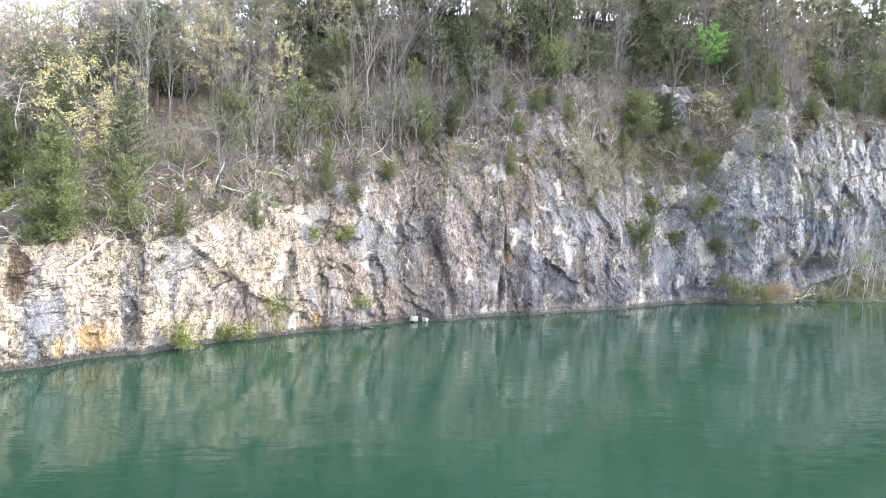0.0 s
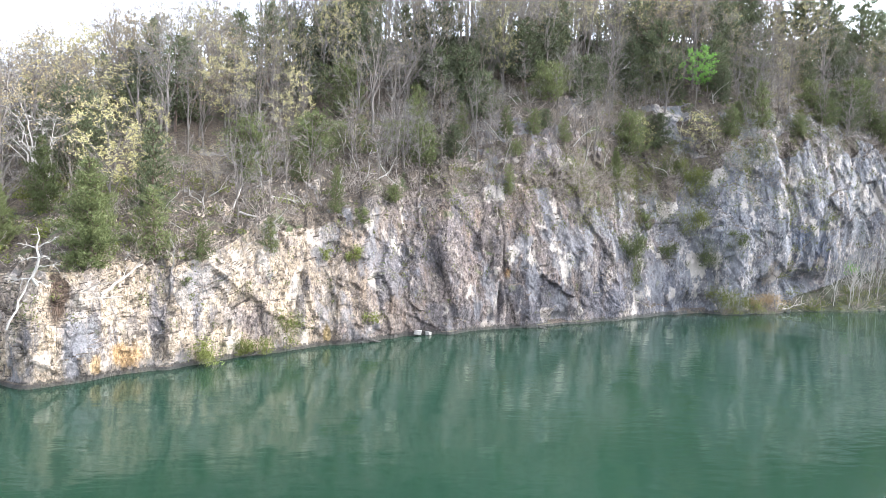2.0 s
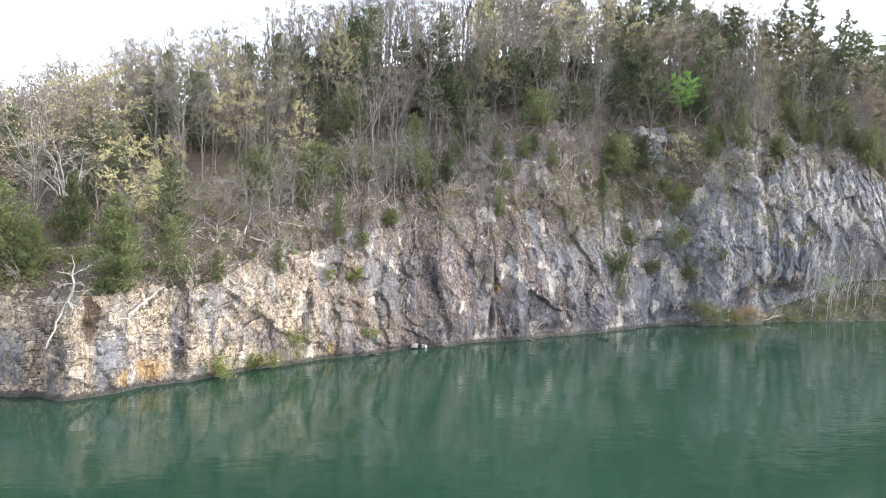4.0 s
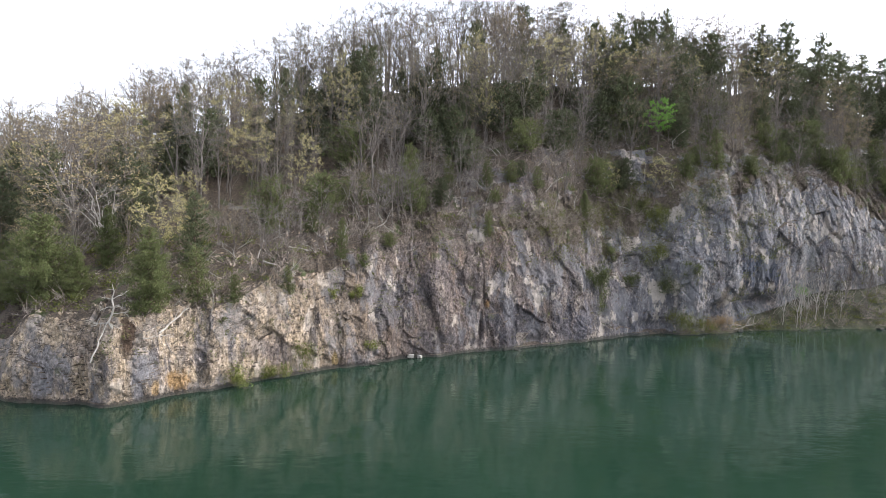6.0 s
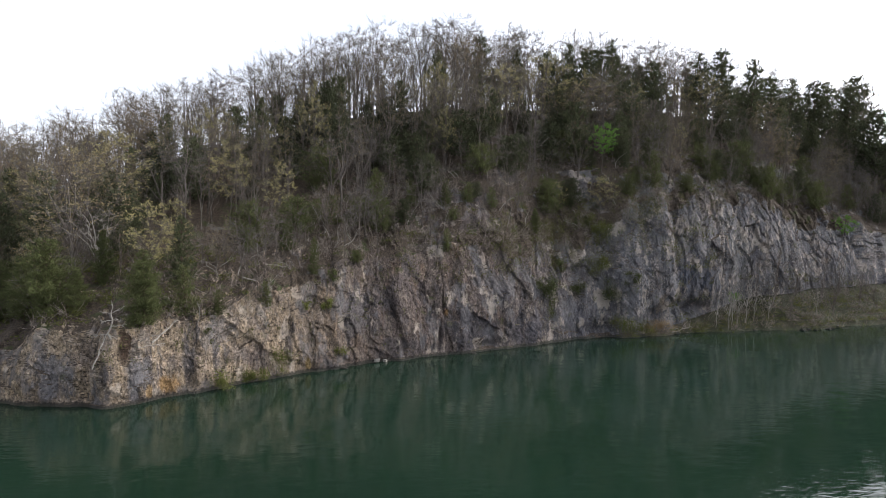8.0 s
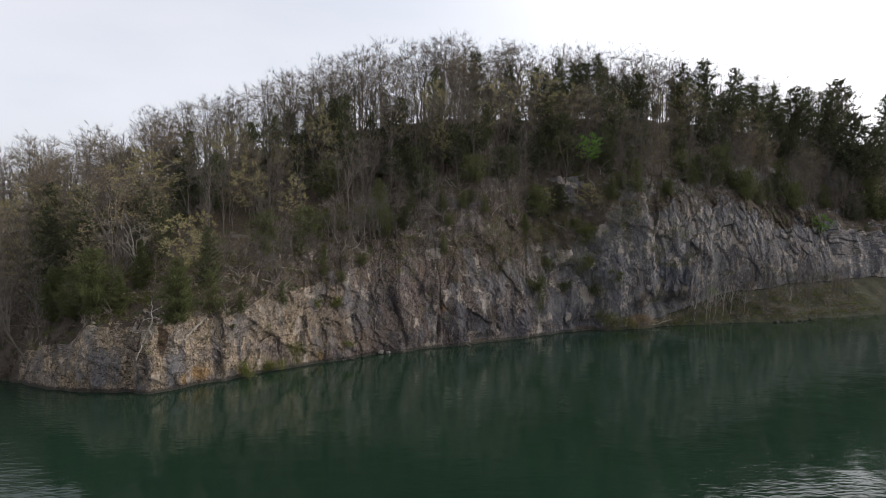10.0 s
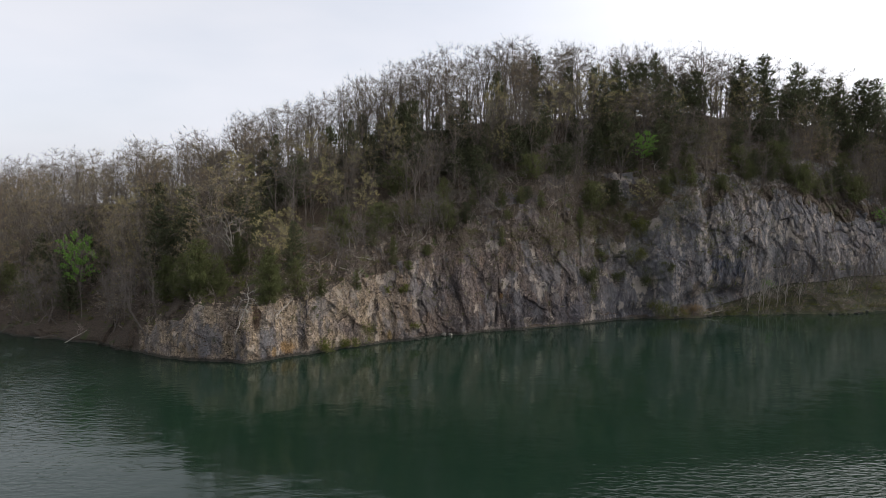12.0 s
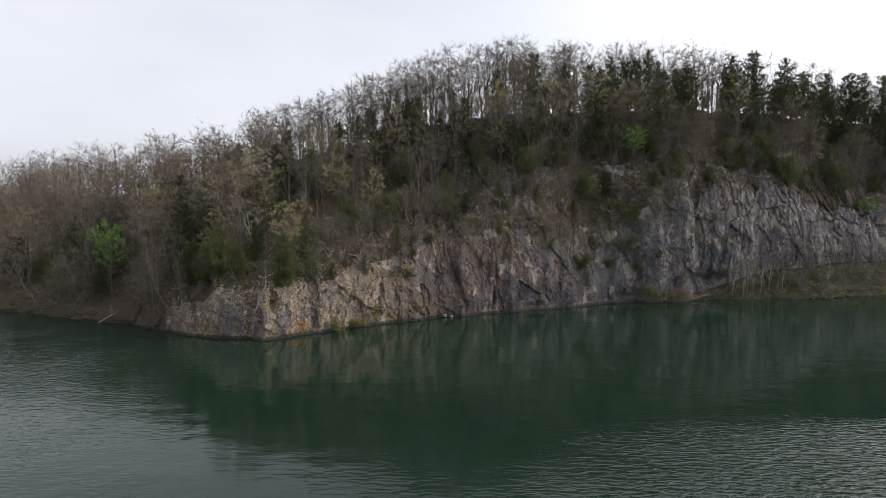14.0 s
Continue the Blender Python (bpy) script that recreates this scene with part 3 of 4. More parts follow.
def mesh_of(name, verts, faces, mat, parent=None, label=""):
    me = bpy.data.meshes.new(name)
    me.from_pydata(verts, [], faces)
    me.materials.append(mat)
    ob = new(name, me)
    if parent is not None:
        ob.parent = parent
    if label:
        ob["label"] = label
    return ob


# ---- water and far hills ----
mesh_of("water", [(-2500, -2500, 0), (2500, -2500, 0), (2500, 2500, 0), (-2500, 2500, 0)], [(0, 1, 2, 3)], WATER)
tagged(bpy.data.objects["water"], "calm opaque green quarry lake with fine ripples", "water", kind="structure")


def far_hills():
    verts, faces, n, prof = [], [], 240, ((0, -1), (30, 8), (90, 20), (170, 30), (260, 33), (400, 20))
    for i in range(n):
        a = 2 * math.pi * i / n
        hgt = 0.75 + 0.35 * noise.fractal(Vector((math.cos(a) * 3, math.sin(a) * 3, 2.0)), 1.0, 2.0, 4)
        for r, z in prof:
            rough = 2.5 * noise.noise(Vector((i * 0.7, r * 0.1, 0)))
            verts.append(((620 + r) * math.cos(a), (620 + r) * math.sin(a), z * hgt + (rough if z > 0 else 0)))
    m = len(prof)
    for i in range(n):
        j = (i + 1) % n
        for q in range(m - 1):
            faces.append((i * m + q, j * m + q, j * m + q + 1, i * m + q + 1))
    ob = mesh_of("backdrop", verts, faces, FAR_WOOD)
    tagged(ob, "low wooded hills far beyond the lake", "hills", kind="structure")


far_hills()


# ---- trees ----
class Bag:
    """Collects the points and faces of one mesh."""

    def __init__(self):
        self.v, self.f = [], []

    def tube(self, pts, radii, sides):
        base = len(self.v)
        for i, p in enumerate(pts):
            ahead = (pts[min(i + 1, len(pts) - 1)] - pts[max(i - 1, 0)]).normalized()
            side = ahead.cross(Vector((0.31, 0.95, 0.05))).normalized()
            up = side.cross(ahead)
            for s in range(sides):
                a = 2 * math.pi * s / sides
                self.v.append(tuple(p + (side * math.cos(a) + up * math.sin(a)) * radii[i]))
        for i in range(len(pts) - 1):
            for s in range(sides):
                t = (s + 1) % sides
                self.f.append((base + i * sides + s, base + i * sides + t, base + (i + 1) * sides + t, base + (i + 1) * sides + s))

    def twig(self, a, b, r, round_=False):
        base = len(self.v)
        ahead = (b - a).normalized()
        side = ahead.cross(Vector((math.sin(base), math.cos(base * 1.7), 0.4))).normalized() * r
        if round_:
            up = side.cross(ahead)
            self.v += [tuple(a + side), tuple(a - side * 0.5 + up * 0.87), tuple(a - side * 0.5 - up * 0.87), tuple(b)]
            self.f += [(base, base + 1, base + 3), (base + 1, base + 2, base + 3), (base + 2, base, base + 3)]
        else:
            self.v += [tuple(a + side), tuple(a - side), tuple(b)]
            self.f.append((base, base + 1, base + 2))

    def spray(self, c, along, across):
        base = len(self.v)
        self.v += [tuple(c - along * 0.6 + across), tuple(c - along * 0.6 - across), tuple(c + along)]
        self.f.append((base, base + 1, base + 2))

    def leaf(self, c, along, across):
        base = len(self.v)
        self.v += [tuple(c - along), tuple(c + across), tuple(c + along), tuple(c - across)]
        self.f.append((base, base + 1, base + 2, base + 3))


def rand_dir(rng, up=0.0):
    while True:
        v = Vector((rng.uniform(-1, 1), rng.uniform(-1, 1), rng.uniform(-1, 1)))
        if 0.05 < v.length < 1:
            v.normalize()
            v.z += up
            return v.normalized()


def grow(rng, start, way, length, r0, r1, steps, wander, lift):
    pts, radii, p, d = [start.copy()], [r0], start.copy(), way.normalized()
    for i in range(steps):
        d = (d + rand_dir(rng) * wander + Vector((0, 0, lift))).normalized()
        p = p + d * (length / steps)
        pts.append(p.copy())
        radii.append(r0 + (r1 - r0) * (i + 1) / steps)
    return pts, radii


def broadleaf(seed, height, clear, limbs, spread, leaves=0, leaf_mat=None, leaf_size=0.1, bark=None, twig_mat=None, lean=0.0, girth=0.0095, label="", kind_name="bare_tree", category="tree", twigs=10, clusters=112, dome=-0.10, crook=0.011):
    """A tree whose limbs fan out into a domed crown; clear: the part of the height below the crown."""
    rng = random.Random(seed)
    wood, fine, leafy = Bag(), Bag(), Bag()
    wide, half = height * spread, height * (1 - clear) * 0.5
    heart = Vector((lean * height, rng.uniform(-0.04, 0.04) * height, height - half))

    def within(power):
        v = rand_dir(rng) * rng.random() ** power
        lump = 0.86 + 0.24 * math.sin(3.1 * v.x + seed) * math.cos(2.7 * v.y + 2 * seed)
        taper = 1.0 - 0.10 * abs(v.z) + dome * v.z
        return heart + Vector((v.x * wide * taper * lump, v.y * wide * taper * lump, v.z * half * (0.9 + 0.1 * lump)))

    low = height * clear * rng.uniform(0.75, 1.0)
    foot = Vector((0, 0, -0.5))
    fork = Vector((heart.x * 0.55, heart.y * 0.5, low))
    thick = height * girth
    trunk = [foot]
    for i in range(1, 7):
        trunk.append(foot.lerp(fork, i / 6) + Vector((rng.uniform(-1, 1), rng.uniform(-1, 1), 0)) * height * 0.006)
    wood.tube(trunk, [thick * (1.25 if i == 0 else 1.0 - 0.05 * i) for i in range(7)], 5)
    nodes = []
    for i in range(limbs):
        a = i * 2.4 + rng.uniform(-0.4, 0.4)
        rise = rng.uniform(0.1, 1.0)
        out = math.sqrt(max(0.05, 1 - (2 * rise - 1) ** 2)) * rng.uniform(0.6, 0.95)
        goal = heart + Vector((math.cos(a) * wide * out, math.sin(a) * wide * out, (2 * rise - 1) * half * 0.9))
        if i == 0:
            goal = heart + Vector((0.1 * wide, 0, half * 0.92))
        k = rng.choice((3, 4, 5, 6, 6, 6)) if goal.z < heart.z + half * 0.3 else 6
        at = trunk[k]
        bend = at + Vector(((goal.x - at.x) * 0.35, (goal.y - at.y) * 0.35, (goal.z - at.z) * rng.uniform(0.42, 0.66)))
        pts = []
        for s in range(7):
            f = s / 6
            p = at * (1 - f) ** 2 + bend * (2 * f * (1 - f)) + goal * f * f
            pts.append(p + (rand_dir(rng) * height * crook if 0 < s < 6 else Vector()))
        r0 = thick * rng.uniform(0.28, 0.48)
        wood.tube(pts, [r0 * (1 - s / 6) ** 0.9 + 0.010 for s in range(7)], 4)
        nodes += [(p, q) for p, q in zip(pts[1:], pts[:-1])]
    for i in range(clusters):
        goal = within(0.27)
        best = min(nodes, key=lambda n: (n[0] - goal).length + 1.6 * max(0.0, n[0].z - goal.z + 0.25))
        at = best[0]
        way = goal - at
        mid = at.lerp(goal, 0.5) + Vector((0, 0, -0.06 * way.length)) + rand_dir(rng) * way.length * 0.12
        wood.twig(at, mid + (mid - at) * 0.35, 0.027, True)
        wood.twig(mid, goal, 0.016)
        if i % 2 == 0:
            nodes.append((mid, at))
        outward = (goal - heart)
        outward = Vector((outward.x / wide, outward.y / wide, outward.z / half)) * 0.45
        for s in range(twigs):
            c = at.lerp(mid, rng.uniform(0.5, 1)) if s % 3 == 0 else mid.lerp(goal, rng.random())
            tip = c + (way.normalized() * 0.55 + outward * 1.3 + rand_dir(rng, 0.55) * 0.62) * rng.uniform(0.35, 1.15) * height / 16
            fine.twig(c, tip, 0.0115)
            for g in range(leaves):
                lc = c.lerp(tip, rng.uniform(0.5, 1.1)) + rand_dir(rng) * 0.10
                al = rand_dir(rng) * leaf_size * rng.uniform(0.6, 1.3)
                leafy.spray(lc, al, al.cross(rand_dir(rng)).normalized() * leaf_size * 0.7)
    root = new(kind_name)
    tagged(root, label, category)
    mesh_of("trunk", wood.v, wood.f, bark or BARK, root)
    mesh_of("branchwork", fine.v, fine.f, twig_mat or TWIG, root)["kind"] = "stuff"
    if leaves:
        mesh_of("crown", leafy.v, leafy.f, leaf_mat, root)["kind"] = "stuff"
    return root


def cedar(seed, height, width, sprays, mat, bare=0.08, label="", round_top=0.7, spray=0.2):
    """A cedar: a tapering stem with rising boughs, each ending in dense clumps of needles."""
    rng = random.Random(seed)
    wood, leafy = Bag(), Bag()
    pts, radii = grow(rng, Vector((0, 0, -0.5)), Vector((0, 0, 1)), height * 0.95, height * 0.014, 0.01, 7, 0.03, 0.05)
    wood.tube(pts, radii, 6)
    boughs, count = [], int(70 + height * 6)
    for i in range(count):
        t = bare + (1 - bare) * (i + rng.random()) / count
        a = i * 2.4 + rng.uniform(-0.5, 0.5)
        lump = 1 + 0.20 * math.sin(3 * a + 5 * t + seed) 
        reach = width * 0.5 * ((1 - t) ** round_top) * min(1, 0.6 + 3 * (t - bare)) * lump * rng.uniform(0.55, 1.12) + 0.12
        q = t * (len(pts) - 1)
        k = min(int(q), len(pts) - 2)
        at = pts[k].lerp(pts[k + 1], q - k)
        tip = at + Vector((math.cos(a) * reach, math.sin(a) * reach, reach * rng.uniform(0.0, 0.7)))
        wood.twig(at, tip, 0.03, True)
        boughs.append((at, tip, reach))
    total = sum(b[2] ** 1.3 for b in boughs)
    for at, tip, reach in boughs:
        for s in range(max(6, int(sprays * reach ** 1.3 / total))):
            inner = s % 4 == 0
            f = rng.uniform(0.1, 0.75) if inner else 0.35 + 0.65 * rng.random() ** 0.6
            c = at.lerp(tip, f) + rand_dir(rng) * (0.08 + 0.24 * min(reach, 1.6) * (1.15 - 0.6 * f)) * rng.random() ** 0.5
            al = ((tip - at).normalized() * 0.5 + rand_dir(rng, 0.9)).normalized() * rng.uniform(0.7, 1.4) * spray * (1.35 if inner else 1.0)
            leafy.spray(c, al, al.cross(rand_dir(rng)).normalized() * al.length * (0.32 if inner else rng.uniform(0.12, 0.2)))
    root = new("cedar_tree")
    tagged(root, label, "tree")
    mesh_of("trunk", wood.v, wood.f, RED_BARK, root)
    mesh_of("crown", leafy.v, leafy.f, mat, root)["kind"] = "stuff"
    return root


HIGH = {}


def height_of(kind):
    if kind.name not in HIGH:
        HIGH[kind.name] = max(v.co.z for c in kind.children for v in c.data.vertices)
    return HIGH[kind.name]


def plant(kind, x, d, h, wide=1.0, turn=None, sink=0.15):
    p = ground(x, d)
    size = h / height_of(kind)
    turn = rng.uniform(0, 6.28) if turn is None else turn
    return copy_thing(kind, Matrix.LocRotScale((p.x, p.y, p.z - sink), Euler((0, 0, turn)), (size * wide, size * wide, size)))


def park(kind):
    """Take the pattern out of the scene once its copies stand."""
    for o in (*kind.children_recursive, kind):
        bpy.data.objects.remove(o)


rng = random.Random(5)
spots = []


def free(x, d, gap):
    y = float(shore(x)) + d
    if any((x - a) ** 2 + (y - b) ** 2 < gap * gap for a, b in spots):
        return False
    spots.append((x, y))
    return True


BARE = [broadleaf(11, 18, 0.46, 10, 0.25, 1, BUDS_TAN, 0.06, label="tall grey tree with opening buds on the hilltop"),
        broadleaf(12, 17, 0.40, 10, 0.27, 1, BUDS_TAN, 0.065, label="slender tree with fine twigs and first tan buds"),
        broadleaf(13, 19, 0.54, 9, 0.22, label="tall bare trunk with a high rounded crown"),
        broadleaf(14, 16, 0.36, 11, 0.30, 1, BUDS_TAN, 0.065, label="spreading tree with tan buds in the wood"),
        broadleaf(15, 17, 0.44, 10, 0.26, 1, BUDS, 0.045, lean=0.10, label="grey tree with yellow buds that leans a little"),
        broadleaf(18, 18, 0.50, 8, 0.19, clusters=64, label="slim bare tree with a narrow crown")]
BROAD = [broadleaf(26, 13, 0.24, 11, 0.38, 1, BUDS_TAN, 0.06, girth=0.013, clusters=110, label="broad bare tree with tan buds down the slope"),
         broadleaf(27, 12, 0.28, 10, 0.36, girth=0.013, clusters=110, label="wide-crowned bare grey tree on the slope"),
         broadleaf(28, 13, 0.20, 11, 0.34, 2, BUDS_TAN, 0.055, lean=-0.08, girth=0.012, clusters=100, label="low-branched tree with tan buds")]
SAPLING = [broadleaf(16, 7, 0.35, 7, 0.24, twigs=7, girth=0.006, clusters=42, label="thin bare sapling on the rocky slope", kind_name="sapling"),
           broadleaf(17, 6, 0.25, 7, 0.28, twigs=7, girth=0.006, lean=0.2, clusters=42, label="leaning bare sapling on the rocky slope", kind_name="sapling"),
           broadleaf(19, 8, 0.45, 6, 0.20, twigs=7, girth=0.006, lean=-0.12, clusters=38, label="thin bare sapling with a bent stem", kind_name="sapling")]
YELLOW = [broadleaf(21, 11, 0.34, 9, 0.27, 3, BUDS, 0.08, twigs=11, clusters=80, label="tree with pale yellow spring buds", kind_name="budding_tree"),
          broadleaf(23, 9, 0.28, 9, 0.36, 3, BUDS, 0.075, twigs=11, clusters=80, label="low spreading tree with yellow-green buds", kind_name="budding_tree")]
BROWN = [broadleaf(22, 14, 0.38, 10, 0.28, 2, BUDS_BROWN, 0.065, label="tree with brownish opening buds", kind_name="budding_tree"),
         broadleaf(24, 13, 0.32, 10, 0.32, 2, BUDS_TAN, 0.07, label="broad tree with tan opening buds", kind_name="budding_tree")]
DARK = [cedar(31, 9, 4.4, 2900, CEDAR, round_top=0.52, spray=0.19, label="dark green cedar tree on the slope"),
        cedar(32, 10, 4.6, 2900, CEDAR, 0.2, round_top=0.42, spray=0.20, label="tall dark green cedar with a rounded top"),
        cedar(34, 9, 6.0, 3000, CEDAR, 0.25, label="broad ragged dark green cedar", round_top=0.36, spray=0.21),
        cedar(36, 9, 4.4, 1900, CEDAR, 0.35, label="thin-crowned dull green cedar", round_top=0.5, spray=0.2)]
TALL = [cedar(30, 17, 7.0, 4200, CEDAR, 0.15, round_top=0.4, spray=0.27, label="tall dark green cedar on the hilltop"),
        cedar(29, 16, 7.6, 4200, CEDAR, 0.25, round_top=0.32, spray=0.28, label="tall dark green cedar with a broad uneven top")]
EDGE = [cedar(38, 6, 4.2, 5500, CEDAR, 0.06, label="dull green cedar on the broken slope", round_top=0.36, spray=0.13),
        cedar(39, 5.5, 4.8, 4500, CEDAR_LIGHT, 0.15, label="ragged olive-green cedar on the broken slope", round_top=0.3, spray=0.13)]
FRESH = [cedar(33, 7, 3.5, 11000, CEDAR_LIGHT, label="bushy olive-green cedar at the cliff edge", round_top=0.66, spray=0.10),
         cedar(37, 6, 4.2, 11000, CEDAR_LIGHT, label="rounded olive-green cedar at the cliff edge", round_top=0.5, spray=0.10)]
THIN = [cedar(35, 6, 3.2, 3600, CEDAR_LIGHT, 0.1, label="sparse olive cedar on the cliff edge", round_top=0.5, spray=0.11)]
BRIGHT = [broadleaf(25, 9, 0.45, 9, 0.30, 4, GREEN, 0.12, girth=0.007, clusters=60, label="small tree in fresh bright green leaf", kind_name="leafy_tree")]


showy = [(-27.0, 10.0)]


def grove(kinds, rows):
    for i, (x, d, h, wide) in enumerate(rows):
        if kinds in (YELLOW, BRIGHT):
            showy.append((x, d))
        spots.append((x, float(shore(x)) + d))
        plant(kinds[i % len(kinds)], x, d, h, wide)


# trees that stand out: x, distance in from the shore, height, breadth
grove(FRESH, [(-21.5, 1.9, 7.1, 1.25), (-30.6, 4.0, 7.4, 1.15), (-28.1, 4.2, 4.6, 1.1), (-33.8, 4.8, 5.8, 1.0), (-27.0, 8.0, 5.6, 0.9), (-37.0, 6.0, 6.5, 1.0), (22.6, 5.2, 3.6, 1.0)])
grove(THIN, [(-18.6, 2.8, 5.4, 1.1), (-10.5, 7.0, 3.0, 1.4), (9.1, 7.2, 3.4, 1.3), (12.3, 6.9, 3.0, 1.3), (-5.5, 9.5, 4.0, 1.4)])
grove(DARK, [(-19.8, 6.2, 7.4, 1.1), (-35.6, 21.0, 8.6, 1.2), (-29.9, 19.0, 8.0, 1.2), (-47.2, 21.4, 12, 1.0), (-29.6, 36.6, 10.6, 0.9), (-23.1, 24.7, 9.5, 1.3),
             (-19.8, 35, 10.4, 1.0), (-16.5, 32, 11.5, 0.9), (-12.2, 25, 9.6, 1.2), (-5.4, 21, 14.5, 0.8), (-7.2, 27, 12, 0.9), (-1.1, 22.6, 10.2, 1.0)])
grove(TALL, [(3.7, 18.5, 12.4, 1.1), (10.1, 26, 13, 0.8), (7.2, 15.2, 8.8, 0.9), (18.1, 27, 14, 0.8), (23.8, 22.3, 13.5, 0.8), (29.1, 21.2, 13, 0.8),
             (33.2, 20.2, 14, 0.9), (36.7, 19.9, 13, 1.0), (41.3, 19.4, 15.5, 0.8), (38.8, 19.8, 13.5, 0.9), (45.2, 19.3, 11.5, 1.2), (49.7, 19, 13, 1.2)])
grove(TALL, [(60.9, 21.7, 16, 1.25), (65.9, 22.8, 17, 1.0), (73.5, 24.5, 16.5, 1.2), (79.8, 25.7, 14.5, 1.4), (84.7, 26.4, 15.5, 1.25), (92.3, 27.6, 16.5, 1.3),
             (97.6, 28.5, 17.5, 1.0), (102.2, 29.2, 17, 1.0), (85.9, 24, 11, 1.0), (98, 24, 11, 1.0), (66, 15, 8, 1.2), (56, 14, 8, 1.1)])
grove(EDGE, [(25.1, 14, 6.6, 1.1), (29.1, 11.6, 6.2, 1.2), (19.4, 9.8, 6.1, 1.2), (-7.5, 18.7, 6.8, 1.1), (0.1, 20.5, 5.5, 1.2), (-2.4, 3.4, 1.9, 1.4), (13.7, 7.0, 2.2, 1.3), (10.1, 5.6, 1.9, 1.4), (40, 12, 6, 1.3), (46, 12, 6, 1.3)])
grove(DARK, [(-42.4, 13.1, 11.0, 1.15), (-38.6, 15.4, 11.5, 1.15), (-40.6, 10.6, 8.0, 1.2), (-34.1, 24.7, 7.6, 1.3), (-28.8, 25.7, 6.6, 1.3), (-36.2, 12.4, 8.6, 1.1)])
grove(YELLOW, [(-17.8, 18.3, 10.7, 1.1), (-22.5, 8.2, 8.4, 1.2), (-8.6, 21.7, 14.5, 0.65), (-21.0, 9.5, 7.6, 0.9), (60.6, 20, 13.5, 0.8), (83, 27, 6.5, 1.6), (52.5, 13.9, 5.2, 0.9), (33.8, 4.2, 6.0, 1.4), (9.8, 12.6, 10.0, 0.8), (-12, 14, 8, 0.9)])
grove(BROWN, [(1.0, 28.6, 17, 0.9), (15.6, 28, 14, 0.9), (20.2, 25, 13, 0.9), (23.4, 22.5, 11.5, 1.0), (53.5, 19.9, 13.5, 0.8), (-37, 29.3, 13.3, 1.1), (-49.4, 38, 15.5, 1.1), (-31.3, 23.2, 10.7, 1.1), (-41, 25, 12, 1.1), (-45, 34, 14, 1.1), (-34, 36, 14, 1.1), (-26, 30, 12, 1.0), (-56, 20, 11, 1.1), (-62, 10, 9, 1.2)])
grove(BRIGHT, [(35.0, 7.6, 8.4, 1.0), (-52.5, 4.1, 13.0, 0.75), (87.3, 11.5, 6.5, 1.3)])


far_trees = []


def scatter(kinds, count, x_range, span, gap, low, high, far=False):
    """span: from the cliff's top (0) to the ridge (1) and past it. low, high: parts of the room under the wood's outline."""
    done = tries = 0
    while done < count and tries < count * 30:
        tries += 1
        x = rng.uniform(*x_range)
        d1, d3 = np.interp(x, ST_X, TOP_D), np.interp(x, ST_X, RIDGE_D)
        f = rng.uniform(*span)
        d = d1 + 0.8 + (d3 - d1) * f
        if low > 0.15 and any(abs(x - a) < 2.4 and b - 9 < d < b + 0.5 for a, b in showy):
            continue
        if free(x, d, gap):
            room = np.interp(x, ST_X, TREETOP) - np.interp(x, ST_X, RIDGE_Z)
            kind, h, wide = rng.choice(kinds), room * rng.uniform(low, high), rng.uniform(0.85, 1.45)
            if far:
                p, size = ground(x, d), h / height_of(kind)
                far_trees.append((kind, Matrix.LocRotScale((p.x, p.y, p.z - 0.2), Euler((0, 0, rng.uniform(0, 6.28))), (size * wide, size * wide, size))))
            else:
                plant(kind, x, d, h, wide)
            done += 1


def woodland():
    """The trees behind the ridge, which nobody could count."""
    me = bpy.data.meshes.new("woodland")
    points, polys, mats, base = [], [], [], 0
    for kind, m in far_trees:
        mat = np.array(m)
        for c in kind.children:
            co = np.empty(len(c.data.vertices) * 3)
            c.data.vertices.foreach_get("co", co)
            points.append(co.reshape(-1, 3) @ mat[:3, :3].T + mat[:3, 3])
            polys += [tuple(base + i for i in f.vertices) for f in c.data.polygons]
            mats += [1 if c.name.startswith("branchwork") else (2 if kind.name.startswith("cedar") else 3) if c.name.startswith("crown") else 0] * len(c.data.polygons)
            base += len(co) // 3
    me.from_pydata(np.concatenate(points).tolist(), [], polys)
    for mat in (BARK, TWIG, CEDAR, BUDS_TAN):
        me.materials.append(mat)
    me.polygons.foreach_set("material_index", mats)
    tagged(new("woodland", me), "bare grey woodland behind the ridge of the hill", "trees", kind="stuff")


scatter(BARE, 92, (-40, 62), (0.74, 1.15), 2.0, 0.74, 1.04)
scatter(BARE, 16, (-26, 26), (0.85, 1.2), 1.5, 0.9, 1.02, True)
scatter(BARE, 26, (-40, 90), (1.15, 1.7), 1.8, 0.85, 1.0, True)
scatter(BARE + BROAD, 46, (-125, -40), (0.9, 1.5), 2.0, 0.7, 1.08, True)
scatter(BROAD, 30, (-125, -26), (0.72, 1.06), 1.5, 0.55, 0.95, True)
scatter(BROAD, 24, (-120, -36), (0.3, 0.95), 2.4, 0.6, 0.95, True)
scatter(DARK + BARE, 22, (22, 100), (1.0, 1.3), 2.0, 0.45, 0.7, True)
scatter(BROAD, 46, (-6, 116), (0.98, 1.35), 1.4, 0.26, 0.5, True)
scatter(BROAD + DARK[2:3], 44, (12, 116), (0.94, 1.12), 1.2, 0.2, 0.38, True)
scatter(BARE, 30, (60, 112), (0.6, 1.2), 2.2, 0.6, 0.95)
scatter(DARK + BROAD, 24, (100, 158), (0.1, 1.25), 2.6, 0.6, 1.05, True)
